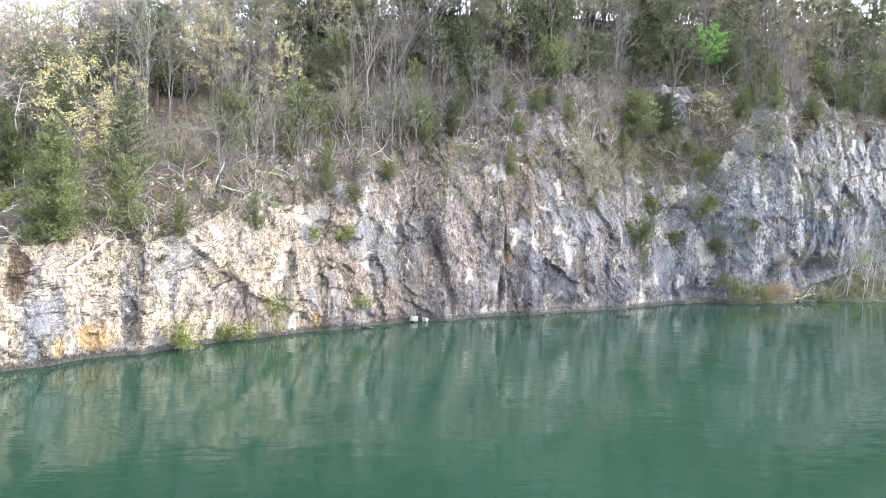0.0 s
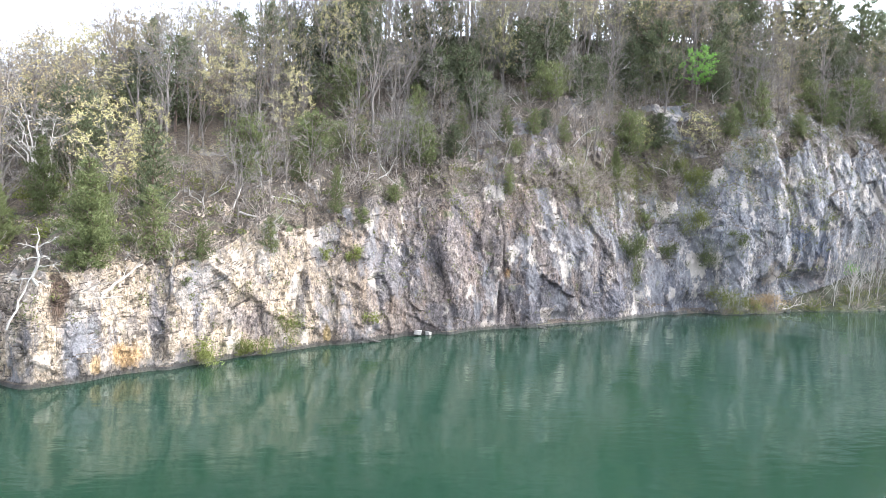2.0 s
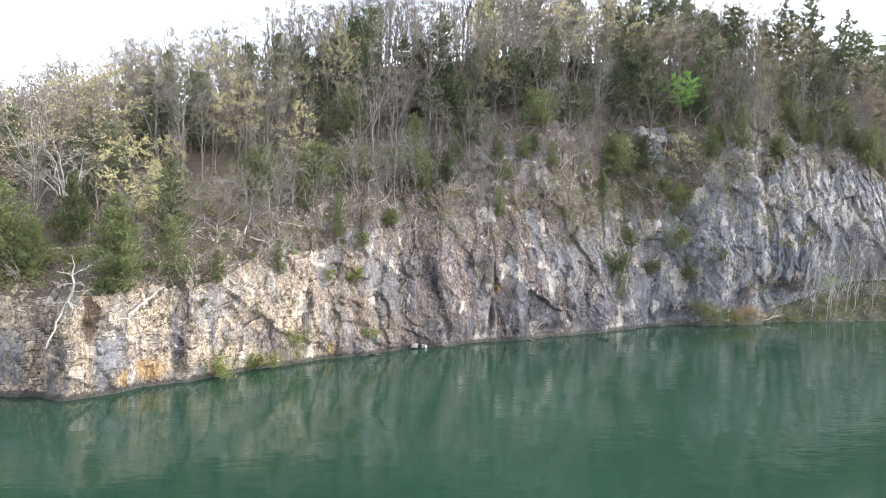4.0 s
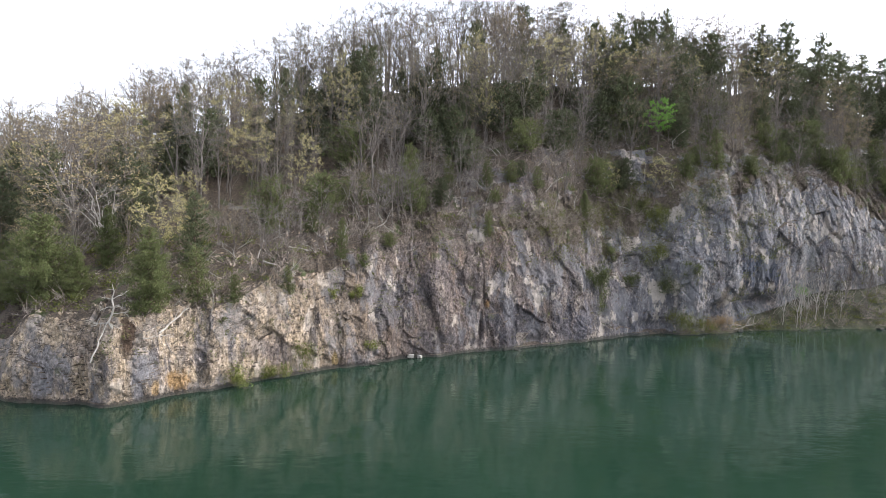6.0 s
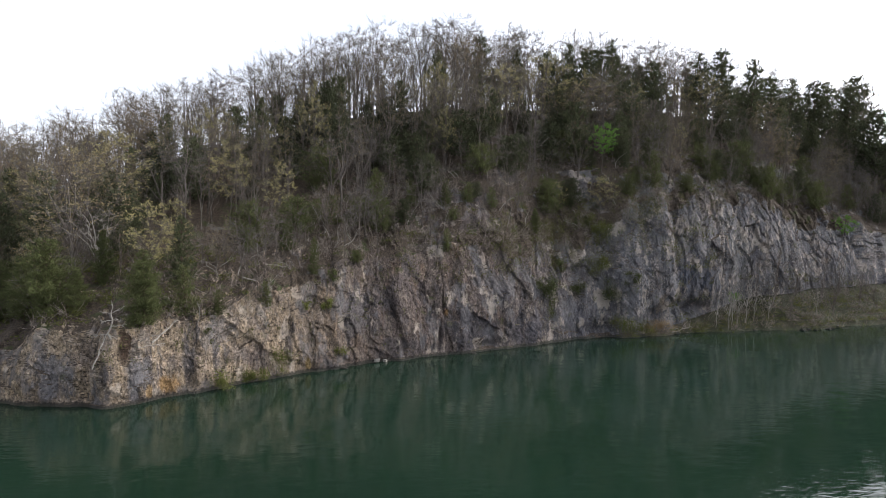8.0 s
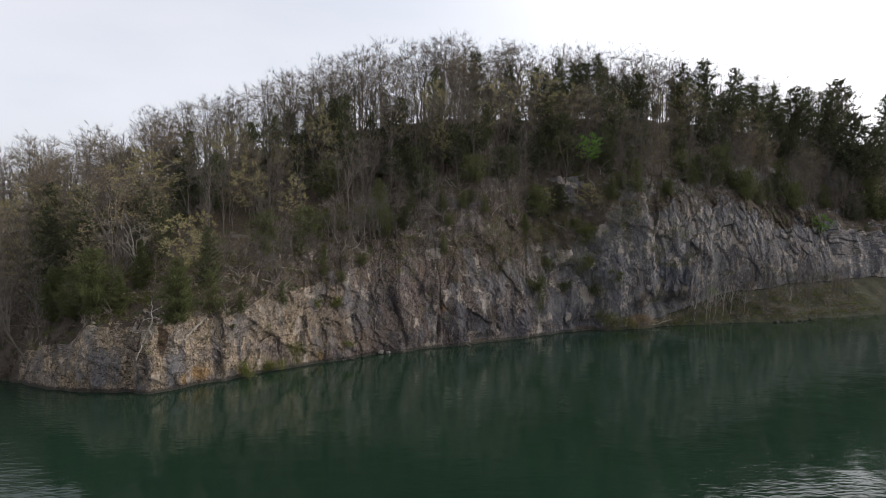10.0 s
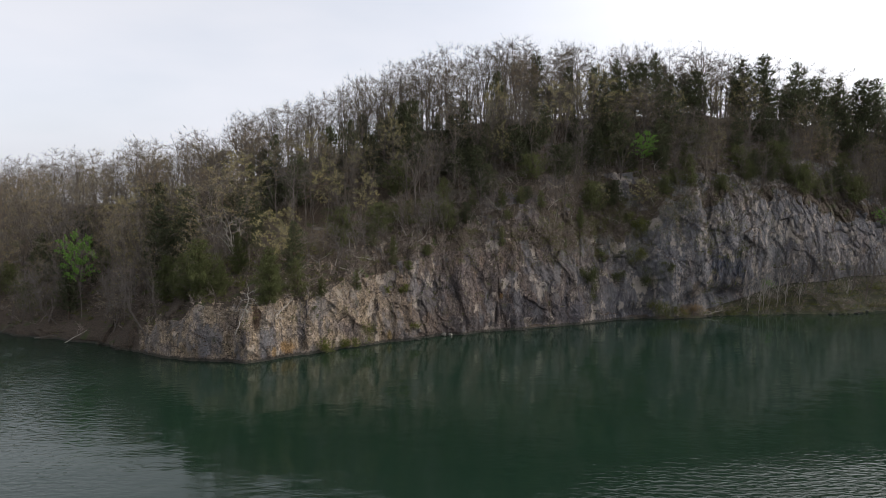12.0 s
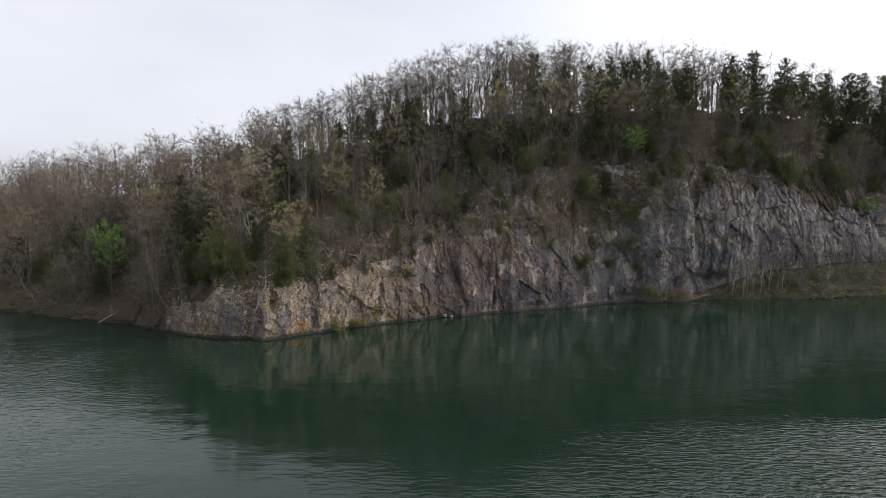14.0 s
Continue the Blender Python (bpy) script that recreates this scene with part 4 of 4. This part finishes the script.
scatter(BROAD + BROWN[1:], 96, (-125, -24), (0.03, 0.85), 2.2, 0.5, 0.95)
scatter(BARE, 70, (-26, 62), (0.22, 0.8), 1.7, 0.5, 0.9)
scatter(BROAD, 40, (-22, 105), (0.05, 0.6), 1.8, 0.3, 0.6)
scatter(BROWN, 40, (-110, 60), (0.35, 1.1), 2.0, 0.5, 0.95)
scatter(DARK, 32, (0, 52), (0.25, 1.0), 2.2, 0.34, 0.62)
scatter(DARK, 12, (52, 112), (0.25, 1.0), 2.6, 0.34, 0.6)
scatter(BARE + BROWN, 26, (50, 112), (0.15, 0.9), 2.0, 0.4, 0.8)
scatter(BROAD, 36, (-40, 60), (0.86, 1.1), 1.5, 0.34, 0.6)
scatter(EDGE + THIN, 26, (26, 112), (0.0, 0.5), 2.2, 0.2, 0.42)
scatter(DARK, 24, (-60, 0), (0.35, 0.9), 2.2, 0.35, 0.62)
scatter(DARK, 26, (-20, 110), (0.7, 1.1), 2.0, 0.25, 0.5)
scatter(DARK + EDGE, 18, (-78, -26), (0.03, 0.55), 2.4, 0.28, 0.55)
scatter(EDGE + THIN, 20, (-16, 60), (0.05, 0.36), 2.2, 0.16, 0.36)
scatter(SAPLING + BROAD, 30, (-38, -14), (0.03, 0.4), 1.3, 0.2, 0.45)
scatter(BROAD + SAPLING, 34, (-80, -30), (-0.02, 0.28), 1.5, 0.28, 0.52)
scatter(THIN, 8, (-18, 64), (-0.06, 0.12), 1.6, 0.10, 0.2)
scatter(SAPLING, 150, (-20, 100), (-0.04, 0.5), 1.1, 0.2, 0.55)
scatter(YELLOW, 4, (-20, 100), (0.05, 0.6), 1.6, 0.2, 0.4)
scatter(YELLOW, 12, (-26, 66), (0.35, 0.95), 1.0, 0.5, 0.85)
scatter(YELLOW + BROWN, 12, (-60, -20), (0.2, 0.9), 1.0, 0.45, 0.8)

woodland()

# pale spreading tree and the dead snag at the point of the cliff
pale_tree = broadleaf(41, 8.5, 0.40, 7, 0.48, bark=PALE, twig_mat=PALE, lean=-0.30, girth=0.022, twigs=6, clusters=80, dome=0.1, crook=0.035, label="pale-barked bare tree that leans over the cliff", kind_name="leaning_tree")
plant(pale_tree, -27.0, 10.0, 8.6, 1.0, 0.0)


def dead_snag(x, d):
    """A bleached, crooked dead tree: a bent stem that forks into a few gnarled, drooping arms."""
    gen2 = random.Random(43)
    root = new("dead_tree")
    root.location = ground(x, d) - Vector((0, 0, 0.3))
    tagged(root, "bleached crooked dead tree on the cliff point", "tree")
    stem = [Vector(p) for p in ((0, 0, 0), (-0.25, -0.1, 0.5), (0.05, -0.2, 1.1), (0.25, -0.3, 1.7), (0.1, -0.3, 2.3), (0.3, -0.35, 2.9), (0.15, -0.35, 3.5))]
    wood = Bag()
    wood.tube(stem, [0.12, 0.10, 0.085, 0.07, 0.055, 0.038, 0.015], 6)
    mesh_of("trunk", wood.v, wood.f, PALE, root)
    for k, way, length in ((2, (1, -0.4, 0.1), 1.8), (3, (-1, -0.3, 0.35), 1.3), (3, (0.9, -0.2, 0.5), 1.3), (4, (-0.8, 0.1, 0.5), 1.0), (4, (1, 0, 0.2), 1.5), (1, (-0.9, -0.5, -0.6), 1.8), (1, (0.7, -0.6, -0.8), 1.2), (5, (-0.5, 0, 0.7), 0.7)):
        arm = Bag()
        pts, radii = grow(gen2, stem[k], Vector(way), length * 0.85, 0.045, 0.012, 6, 0.5, -0.06)
        arm.tube(pts, radii, 5)
        for g in range(3):
            bp, br = grow(gen2, pts[gen2.randint(2, 5)], Vector(way) + rand_dir(gen2, 0.3), length * 0.35, 0.03, 0.008, 4, 0.5, 0.0)
            arm.tube(bp, br, 4)
        mesh_of("limb", arm.v, arm.f, PALE, root)


dead_snag(-23.6, 1.2)
for kind in BARE + BROAD + SAPLING + YELLOW + BROWN + DARK + TALL + EDGE + FRESH + THIN + BRIGHT + [pale_tree]:
    park(kind)


# ---- undergrowth ----
def brush():
    """Bare brush on the broken slope."""
    gen = random.Random(71)
    bag = Bag()
    for i in range(1900):
        if i < 1620:
            x = gen.uniform(-24, 82) if i % 3 else gen.uniform(-14, 32)
            d1, d2 = np.interp(x, ST_X, TOP_D), np.interp(x, ST_X, MID_D)
            d = d1 - 0.3 + (d2 - d1 + 7) * gen.random() ** 0.8
        else:
            x = gen.uniform(-100, -26)
            d = gen.uniform(0.8, 22)
        if i % 10 == 5:
            x = gen.uniform(-40, -12)
            d = gen.uniform(2, 16)
        if i % 7 == 3:
            x = gen.uniform(-60, 90)
            d = np.interp(x, ST_X, RIDGE_D) * gen.uniform(0.6, 1.05)
        if i % 7 == 0:
            x = gen.uniform(44, 92)
            d = gen.uniform(0.4, np.interp(x, ST_X, FOOT_D))
        at = ground(x, d)
        size = gen.uniform(0.7, 2.3)
        if i % 4 == 1:
            x = gen.uniform(-22, 66) if i % 8 == 1 else gen.uniform(14, 48)
            z1 = np.interp(x, ST_X, TOP_Z)
            at, _ = on_cliff(x, z1 - (3.5 if i % 8 == 1 else 6.5) * gen.random() ** 1.4 + 1.5)
            size = gen.uniform(0.5, 1.4)
        for j in range(gen.randint(4, 8)):
            way = rand_dir(gen, 0.9)
            way.y -= 0.35
            pts, radii = grow(gen, at + Vector((gen.uniform(-0.4, 0.4), gen.uniform(-0.4, 0.4), -0.1)), way, size * gen.uniform(0.6, 1.2), 0.024, 0.008, 3, 0.28, -0.02)
            bag.tube(pts, radii, 3)
            for g in range(4):
                c = pts[gen.randint(1, 3)]
                bag.twig(c, c + rand_dir(gen, 0.3) * gen.uniform(0.3, 0.9), 0.012)
    tagged(mesh_of("brush", bag.v, bag.f, BRUSH), "tangled bare brown brush on the rocky slope", "brush", kind="stuff")


def leafy_brush():
    """Low olive growth between the rocks and on ledges."""
    gen = random.Random(72)
    bag = Bag()
    for i in range(760):
        x = gen.uniform(-24, 84) if i < 560 else gen.uniform(-90, -26)
        if i % 3 == 0:
            x = gen.uniform(44, 92)
            at = ground(x, gen.uniform(0.3, np.interp(x, ST_X, FOOT_D)))
        elif i < 560:
            d1, d2 = np.interp(x, ST_X, TOP_D), np.interp(x, ST_X, MID_D)
            at = ground(x, d1 - 0.6 + (d2 - d1 + 5) * gen.random())
        else:
            at = ground(x, gen.uniform(0.6, 14))
        if i % 5 == 1:
            at = ground(gen.uniform(-38, -12), gen.uniform(2, 15))
        r = gen.uniform(0.25, 0.8) + (0.25 if i % 3 == 0 else 0)
        for j in range(int(90 * r)):
            c = at + Vector((gen.gauss(0, r * 0.6), gen.gauss(0, r * 0.6), abs(gen.gauss(0, r * 0.45))))
            al = rand_dir(gen, 0.4) * gen.uniform(0.06, 0.14)
            bag.leaf(c, al, al.cross(rand_dir(gen)).normalized() * gen.uniform(0.03, 0.07))
    for i in range(560):
        x = gen.uniform(-24, 62) if i < 170 else gen.gauss(30, 13)
        z0, z1 = np.interp(x, ST_X, FOOT_Z) + 1, np.interp(x, ST_X, TOP_Z)
        at, n = on_cliff(x, z0 + (z1 - z0) * (gen.random() ** 0.6 if i < 170 else 1.15 - 0.55 * gen.random() ** 1.6))
        r = gen.uniform(0.10, 0.34) if i < 170 else gen.uniform(0.3, 0.95)
        for j in range(int(110 * r)):
            c = at + n * 0.05 + Vector((gen.gauss(0, r * 0.7), gen.gauss(0, r * 0.3), gen.gauss(0, r)))
            al = rand_dir(gen, 0.4) * gen.uniform(0.05, 0.11)
            bag.leaf(c, al, al.cross(rand_dir(gen)).normalized() * gen.uniform(0.03, 0.05))
    tagged(mesh_of("undergrowth", bag.v, bag.f, SHRUB), "low olive undergrowth between the rocks", "undergrowth", kind="stuff")


def dead_stems():
    """Bleached crooked stems and fallen boughs on the broken slope."""
    gen = random.Random(73)
    bag = Bag()
    for i in range(95):
        x = gen.uniform(-22, 46)
        d1, d2 = np.interp(x, ST_X, TOP_D), np.interp(x, ST_X, MID_D)
        at = ground(x, d1 - 0.5 + (d2 - d1 + 2) * gen.random())
        way = rand_dir(gen, 0.5 if i % 2 else 1.4)
        way.y -= 0.3
        pts, radii = grow(gen, at - Vector((0, 0, 0.15)), way, gen.uniform(1.0, 3.4), gen.uniform(0.03, 0.06), 0.015, 5, 0.38, -0.02)
        bag.tube(pts, radii, 4)
        for j in range(3):
            c = pts[gen.randint(2, 5)]
            bp, br = grow(gen, c, way + rand_dir(gen), gen.uniform(0.4, 1.1), 0.022, 0.01, 3, 0.35, 0.0)
            bag.tube(bp, br, 3)
    tagged(mesh_of("deadwood", bag.v, bag.f, PALE), "bleached crooked dead stems among the brush", "deadwood", kind="stuff")


brush()
leafy_brush()
dead_stems()


def shrub(name, label, at, size, leaves, mat, seed, facing=None):
    """size: half-breadths; a lumpy clump with stems."""
    gen = random.Random(seed)
    root = new(name)
    root.location = at
    tagged(root, label, "shrub")
    leafy = Bag()
    lumps = [Vector((gen.uniform(-1, 1) * size[0] * 0.75, gen.uniform(-1, 1) * size[1] * 0.6, gen.uniform(0.1, 1.0) * size[2])) for i in range(9)]
    for c in lumps:
        pts, radii = grow(gen, Vector((c.x * 0.4, c.y * 0.4, -0.2)), c, max(c.length, 0.3), 0.03, 0.01, 3, 0.2, 0.05)
        wood = Bag()
        wood.tube(pts, radii, 3)
        mesh_of("stem", wood.v, wood.f, TWIG, root)
        reach = gen.uniform(0.35, 0.75) * min(size[0], size[2] + 0.3)
        for j in range(leaves // 5):
            p = c + rand_dir(gen) * reach * gen.random() ** 0.7
            p.z = max(p.z, -0.1)
            al = rand_dir(gen, 0.4) * gen.uniform(0.05, 0.105)
            leafy.leaf(p, al, al.cross(rand_dir(gen)).normalized() * gen.uniform(0.022, 0.045))
    mesh_of("foliage", leafy.v, leafy.f, mat, root)["kind"] = "stuff"


def cliff_shrub(label, x, z, size, leaves, mat, seed):
    p, n = on_cliff(x, z)
    shrub("shrub", label, p + n * 0.1, size, leaves, mat, seed)


cliff_shrub("yellow-green shrub at the waterline", -15.9, 0.3, (2.0, 0.8, 1.2), 1500, SHRUB, 1)
cliff_shrub("yellow-green shrub at the waterline", -13.2, 0.3, (2.0, 0.8, 0.9), 1300, SHRUB, 2)
cliff_shrub("brown-green shrub at the foot of the cliff", -10.4, 0.4, (1.5, 0.7, 2.6), 1300, SHRUB, 3)
cliff_shrub("fresh green shrub in a crack of the rock", -5.7, 6.4, (0.7, 0.5, 1.4), 500, SHRUB, 4)
cliff_shrub("olive shrub on the rock face", -7.9, 6.8, (0.6, 0.4, 0.7), 260, SHRUB, 5)
cliff_shrub("dark green ivy hanging on the rock", 23.2, 5.6, (2.0, 0.6, 3.4), 2200, CEDAR_LIGHT, 6)
cliff_shrub("dark green ivy hanging on the rock", 24.6, 3.6, (1.5, 0.6, 2.4), 1400, CEDAR_LIGHT, 7)
cliff_shrub("green growth on the rock ledge", 35.0, 5.6, (2.2, 0.6, 2.6), 1500, CEDAR_LIGHT, 8)
cliff_shrub("olive shrub on the rock", 32.3, 9.0, (2.0, 0.7, 3.0), 1400, SHRUB, 9)
cliff_shrub("brown-olive shrub by the water", 35.6, 0.3, (2.0, 1.0, 2.2), 1000, SHRUB, 10)
cliff_shrub("brown-olive shrub by the water", 38.8, 0.3, (3.0, 1.2, 1.6), 1600, SHRUB, 11)
cliff_shrub("brown-olive shrub by the water", 41.6, 0.3, (2.2, 1.0, 1.3), 1000, BUDS_BROWN, 27)
cliff_shrub("yellow-green shrub hanging from the rock", 33.4, 13.5, (1.8, 0.7, 3.0), 1500, SHRUB, 21)
cliff_shrub("yellow-green shrub hanging from the rock", 31.4, 15.5, (1.4, 0.7, 2.0), 900, SHRUB, 22)
cliff_shrub("dark green growth on the rock ledge", 29.0, 6.2, (1.2, 0.5, 1.6), 700, CEDAR_LIGHT, 23)
cliff_shrub("dark green growth on the rock ledge", 37.0, 7.6, (1.4, 0.5, 1.8), 700, CEDAR_LIGHT, 24)
cliff_shrub("reddish brown brush at the foot of the cliff", 43.0, 0.5, (2.2, 0.8, 1.4), 500, BUDS_BROWN, 25)
cliff_shrub("dark green growth below the cedar", 26.2, 9.6, (1.0, 0.5, 1.6), 600, CEDAR_LIGHT, 26)
cliff_shrub("small green shrub on the bright rock", -16.6, 5.4, (0.4, 0.3, 0.5), 160, CEDAR_LIGHT, 12)
cliff_shrub("olive shrub low on the rock", -4.2, 1.6, (0.8, 0.4, 0.6), 300, SHRUB, 13)
cliff_shrub("green shrub behind the bare shore trees", 58.5, 4.2, (1.6, 0.8, 1.2), 600, GREEN, 14)
cliff_shrub("dark growth down a cleft of the rock", -5.2, 9.3, (0.7, 0.4, 1.6), 420, CEDAR_LIGHT, 15)


# ---- rocks ----
def rock_mesh(name, seed, planes=11, flat=0.75, mat=None, fine=3):
    gen = random.Random(seed)
    axes = [Vector(a) for a in ((1, 0, 0), (-1, 0, 0), (0, 1, 0), (0, -1, 0), (0, 0, 1), (0, 0, -1))]
    cuts = [((a + rand_dir(gen) * 0.28).normalized(), gen.uniform(0.45, 0.62)) for a in axes] + [(rand_dir(gen), gen.uniform(0.55, 0.8)) for i in range(planes - 6)]
    bm = bmesh.new()
    bmesh.ops.create_icosphere(bm, subdivisions=fine, radius=1.0)
    for v in bm.verts:
        d = v.co.normalized()
        r = min([1.0] + [h / max(0.05, d.dot(n)) for n, h in cuts if d.dot(n) > 0.05])
        v.co = d * (r + 0.03 * noise.noise(d * 4 + Vector((seed, 0, 0))))
        v.co.z *= flat
    me = bpy.data.meshes.new(name)
    bm.to_mesh(me)
    bm.free()
    me.materials.append(mat or BLOCK)
    return me


PALE_STONE = bark_material("pale_stone", (0.17, 0.155, 0.14), (0.36, 0.335, 0.305))
WHITE_BOULDER = rock_mesh("boulder", 104, mat=PALE_STONE)
BOULDERS = [rock_mesh("boulder", 100 + i) for i in range(4)]
gen = random.Random(81)


def boulder(x, off, size, label, z=0.05, stretch=(1.2, 0.9, 0.9), mesh=None):
    ob = new("boulder", mesh or gen.choice(BOULDERS))
    ob.matrix_world = Matrix.LocRotScale((x, float(shore(x)) + off, z), Euler((gen.uniform(-0.3, 0.3), gen.uniform(-0.3, 0.3), gen.uniform(0, 6.28))), [size * a for a in stretch])
    tagged(ob, label, "rock", group="boulders at the waterline")


boulder(0.0, 0.0, 0.45, "pale boulder at the waterline under the cliff", 0.3, mesh=WHITE_BOULDER)
boulder(1.0, -0.2, 0.4, "small pale boulder at the waterline under the cliff", 0.15, mesh=WHITE_BOULDER)
boulder(-3.8, -0.1, 0.6, "flat grey slab at the foot of the cliff", 0.05, (2.0, 0.8, 0.4))
boulder(12.2, -0.15, 0.6, "flat dark slab at the foot of the cliff", 0.0, (2.2, 0.8, 0.4))
for i in range(12):
    boulder(gen.uniform(-72, -38), gen.uniform(-0.2, 0.5), gen.uniform(0.25, 0.6), "grey boulder on the wooded shore")
for i in range(10):
    boulder(gen.uniform(42, 80), gen.uniform(-0.2, 0.6), gen.uniform(0.25, 0.65), "grey boulder on the shore below the cliff")
for i in range(8):
    boulder(gen.uniform(-24, 30), gen.uniform(0.0, 0.2), gen.uniform(0.15, 0.35), "small grey rock at the foot of the cliff")

BLOCKS = [rock_mesh("rock_block", 120 + i, 9, 0.8, None, 2) for i in range(5)]
for i in range(240):
    x = gen.uniform(-27, 66)
    z0, z1 = np.interp(x, ST_X, FOOT_Z) + 0.6, np.interp(x, ST_X, MID_Z)
    p, n = on_cliff(x, z0 + (z1 - z0) * gen.random())
    ob = new("rock_block", gen.choice(BLOCKS))
    size = gen.uniform(0.22, 0.62)
    ob.parent = CLIFF
    ob.matrix_world = Matrix.LocRotScale(p - n * size * 0.35, Euler((gen.uniform(-0.4, 0.4), 0.5 + gen.uniform(-0.4, 0.4), gen.uniform(-0.5, 0.5))), (size * gen.uniform(0.8, 1.5), size, size * gen.uniform(0.6, 1.6)))


# ---- fallen wood ----
def log(x0, d0, z0, x1, d1, z1, r, seed, label, mat=None, boughs=4):
    gen2 = random.Random(seed)
    a = Vector((x0, float(shore(x0)) + d0, z0))
    b = Vector((x1, float(shore(x1)) + d1, z1))
    bag = Bag()
    root = new("fallen_log")
    tagged(root, label, "log")
    pts = [a.lerp(b, i / 6) + rand_dir(gen2) * 0.06 * (b - a).length / 3 for i in range(7)]
    bag.tube(pts, [r * (1 - 0.1 * i) for i in range(7)], 6)
    bag.f += [tuple(range(6)), tuple(range(36, 42))]
    for i in range(boughs):
        c = pts[gen2.randint(2, 5)]
        bp, br = grow(gen2, c, (b - a).normalized() + rand_dir(gen2) * 0.9, (b - a).length * 0.3, r * 0.5, 0.008, 3, 0.25, 0.0)
        side = Bag()
        side.tube(bp, br, 4)
        mesh_of("bough", side.v, side.f, mat or PALE, root)
    mesh_of("stem", bag.v, bag.f, mat or PALE, root)


def cliff_log(x0, z0, x1, z1, r, seed, label, mat=None, boughs=4):
    p, n = on_cliff(x0, z0)
    q, m = on_cliff(x1, z1)
    p, q = p + n * 0.3, q + m * 0.3
    log(p.x, p.y - float(shore(p.x)), p.z, q.x, q.y - float(shore(q.x)), q.z, r, seed, label, mat, boughs)


cliff_log(-20.8, 5.2, -19.2, 6.8, 0.10, 1, "bleached log propped on the cliff ledge", boughs=2)
cliff_log(-21.8, 4.9, -20.0, 4.9, 0.05, 2, "bleached branch lying on the cliff ledge", boughs=2)
cliff_log(-14.2, 10.2, -11.4, 9.4, 0.08, 3, "bleached fallen branch at the cliff edge", boughs=6)
cliff_log(-12.2, 11.5, -10.2, 11.2, 0.06, 4, "grey fallen branch in the brush", boughs=5)
cliff_log(-24.6, 3.4, -23.7, 6.6, 0.07, 5, "bare root hanging down the rock", boughs=1)
cliff_log(-15.0, 10.4, -14.8, 12.6, 0.07, 6, "pale broken stump at the cliff edge", boughs=1)
log(-52.0, -1.2, 0.1, -50.0, 0.9, 1.6, 0.07, 7, "pale dead stem slanting into the water")
log(-58.0, -0.6, 0.2, -55.0, 0.6, 0.5, 0.08, 8, "grey log lying along the shore", BARK)
log(-66.0, -0.9, 0.1, -64.0, 1.2, 1.5, 0.06, 9, "grey stem slanting into the water", BARK)
log(44.0, 0.2, 0.4, 48.5, 0.8, 0.9, 0.07, 10, "bleached driftwood under the cliff", boughs=8)
log(46.0, 0.4, 0.5, 43.0, 0.6, 1.8, 0.06, 11, "bleached driftwood under the cliff", boughs=8)
log(40.5, 0.3, 0.3, 44.5, 0.9, 0.8, 0.05, 12, "brown driftwood under the cliff", BARK, 8)
log(66.0, 4.2, 3.4, 72.0, 0.6, 0.4, 0.10, 13, "fallen bare tree on the sloping shore", BARK, 8)
log(64.0, 5.0, 4.0, 69.0, 1.0, 0.7, 0.07, 14, "fallen bare tree on the sloping shore", BARK, 8)

# bare trees on the shore below the far cliff and on the wooded shore
SHORE_TREES = [broadleaf(51, 9, 0.35, 10, 0.26, twigs=5, clusters=50, crook=0.02, girth=0.007, bark=PALE, label="slim pale bare tree at the water's edge", kind_name="shore_tree"),
               broadleaf(52, 10, 0.25, 12, 0.36, twigs=7, crook=0.025, girth=0.012, lean=0.15, label="dark bare tree on the sloping shore", kind_name="shore_tree"),
               broadleaf(53, 9, 0.3, 11, 0.30, twigs=7, girth=0.012, lean=-0.5, label="bare tree leaning out over the water", kind_name="shore_tree")]
for k, x, d, h in ((1, 66.5, 3.0, 7.0), (1, 77, 3.5, 8.0), (1, 84, 4.5, 8.0), (2, 88, 4.0, 7.0), (0, 63.0, 2.0, 6.0), (0, 72.0, 2.5, 6.0), (0, 52.6, 1.2, 6.5), (0, 54.4, 1.0, 7.5), (0, 55.8, 1.2, 9.0), (0, 57.0, 1.8, 6.0), (0, 58.6, 1.6, 8.5), (0, 60.4, 2.4, 7.0), (1, 64.8, 4.4, 11.0), (1, 61.5, 4.5, 10.0), (1, 74, 5, 9.0), (1, 80, 6, 9.0),
                   (1, 70, 6.5, 8.0), (2, -38.5, 1.2, 9.5), (1, -45.5, 1.2, 9.0), (1, -58, 2.0, 10.0), (2, -68, 2.0, 10.0), (1, -63, 1.8, 9.0), (2, -56, 2.5, 8.0), (1, -49, 2.0, 8.0)):
    plant(SHORE_TREES[k], x, d, h, 1.0, gen.uniform(-0.4, 0.4))
for kind in SHORE_TREES:
    park(kind)
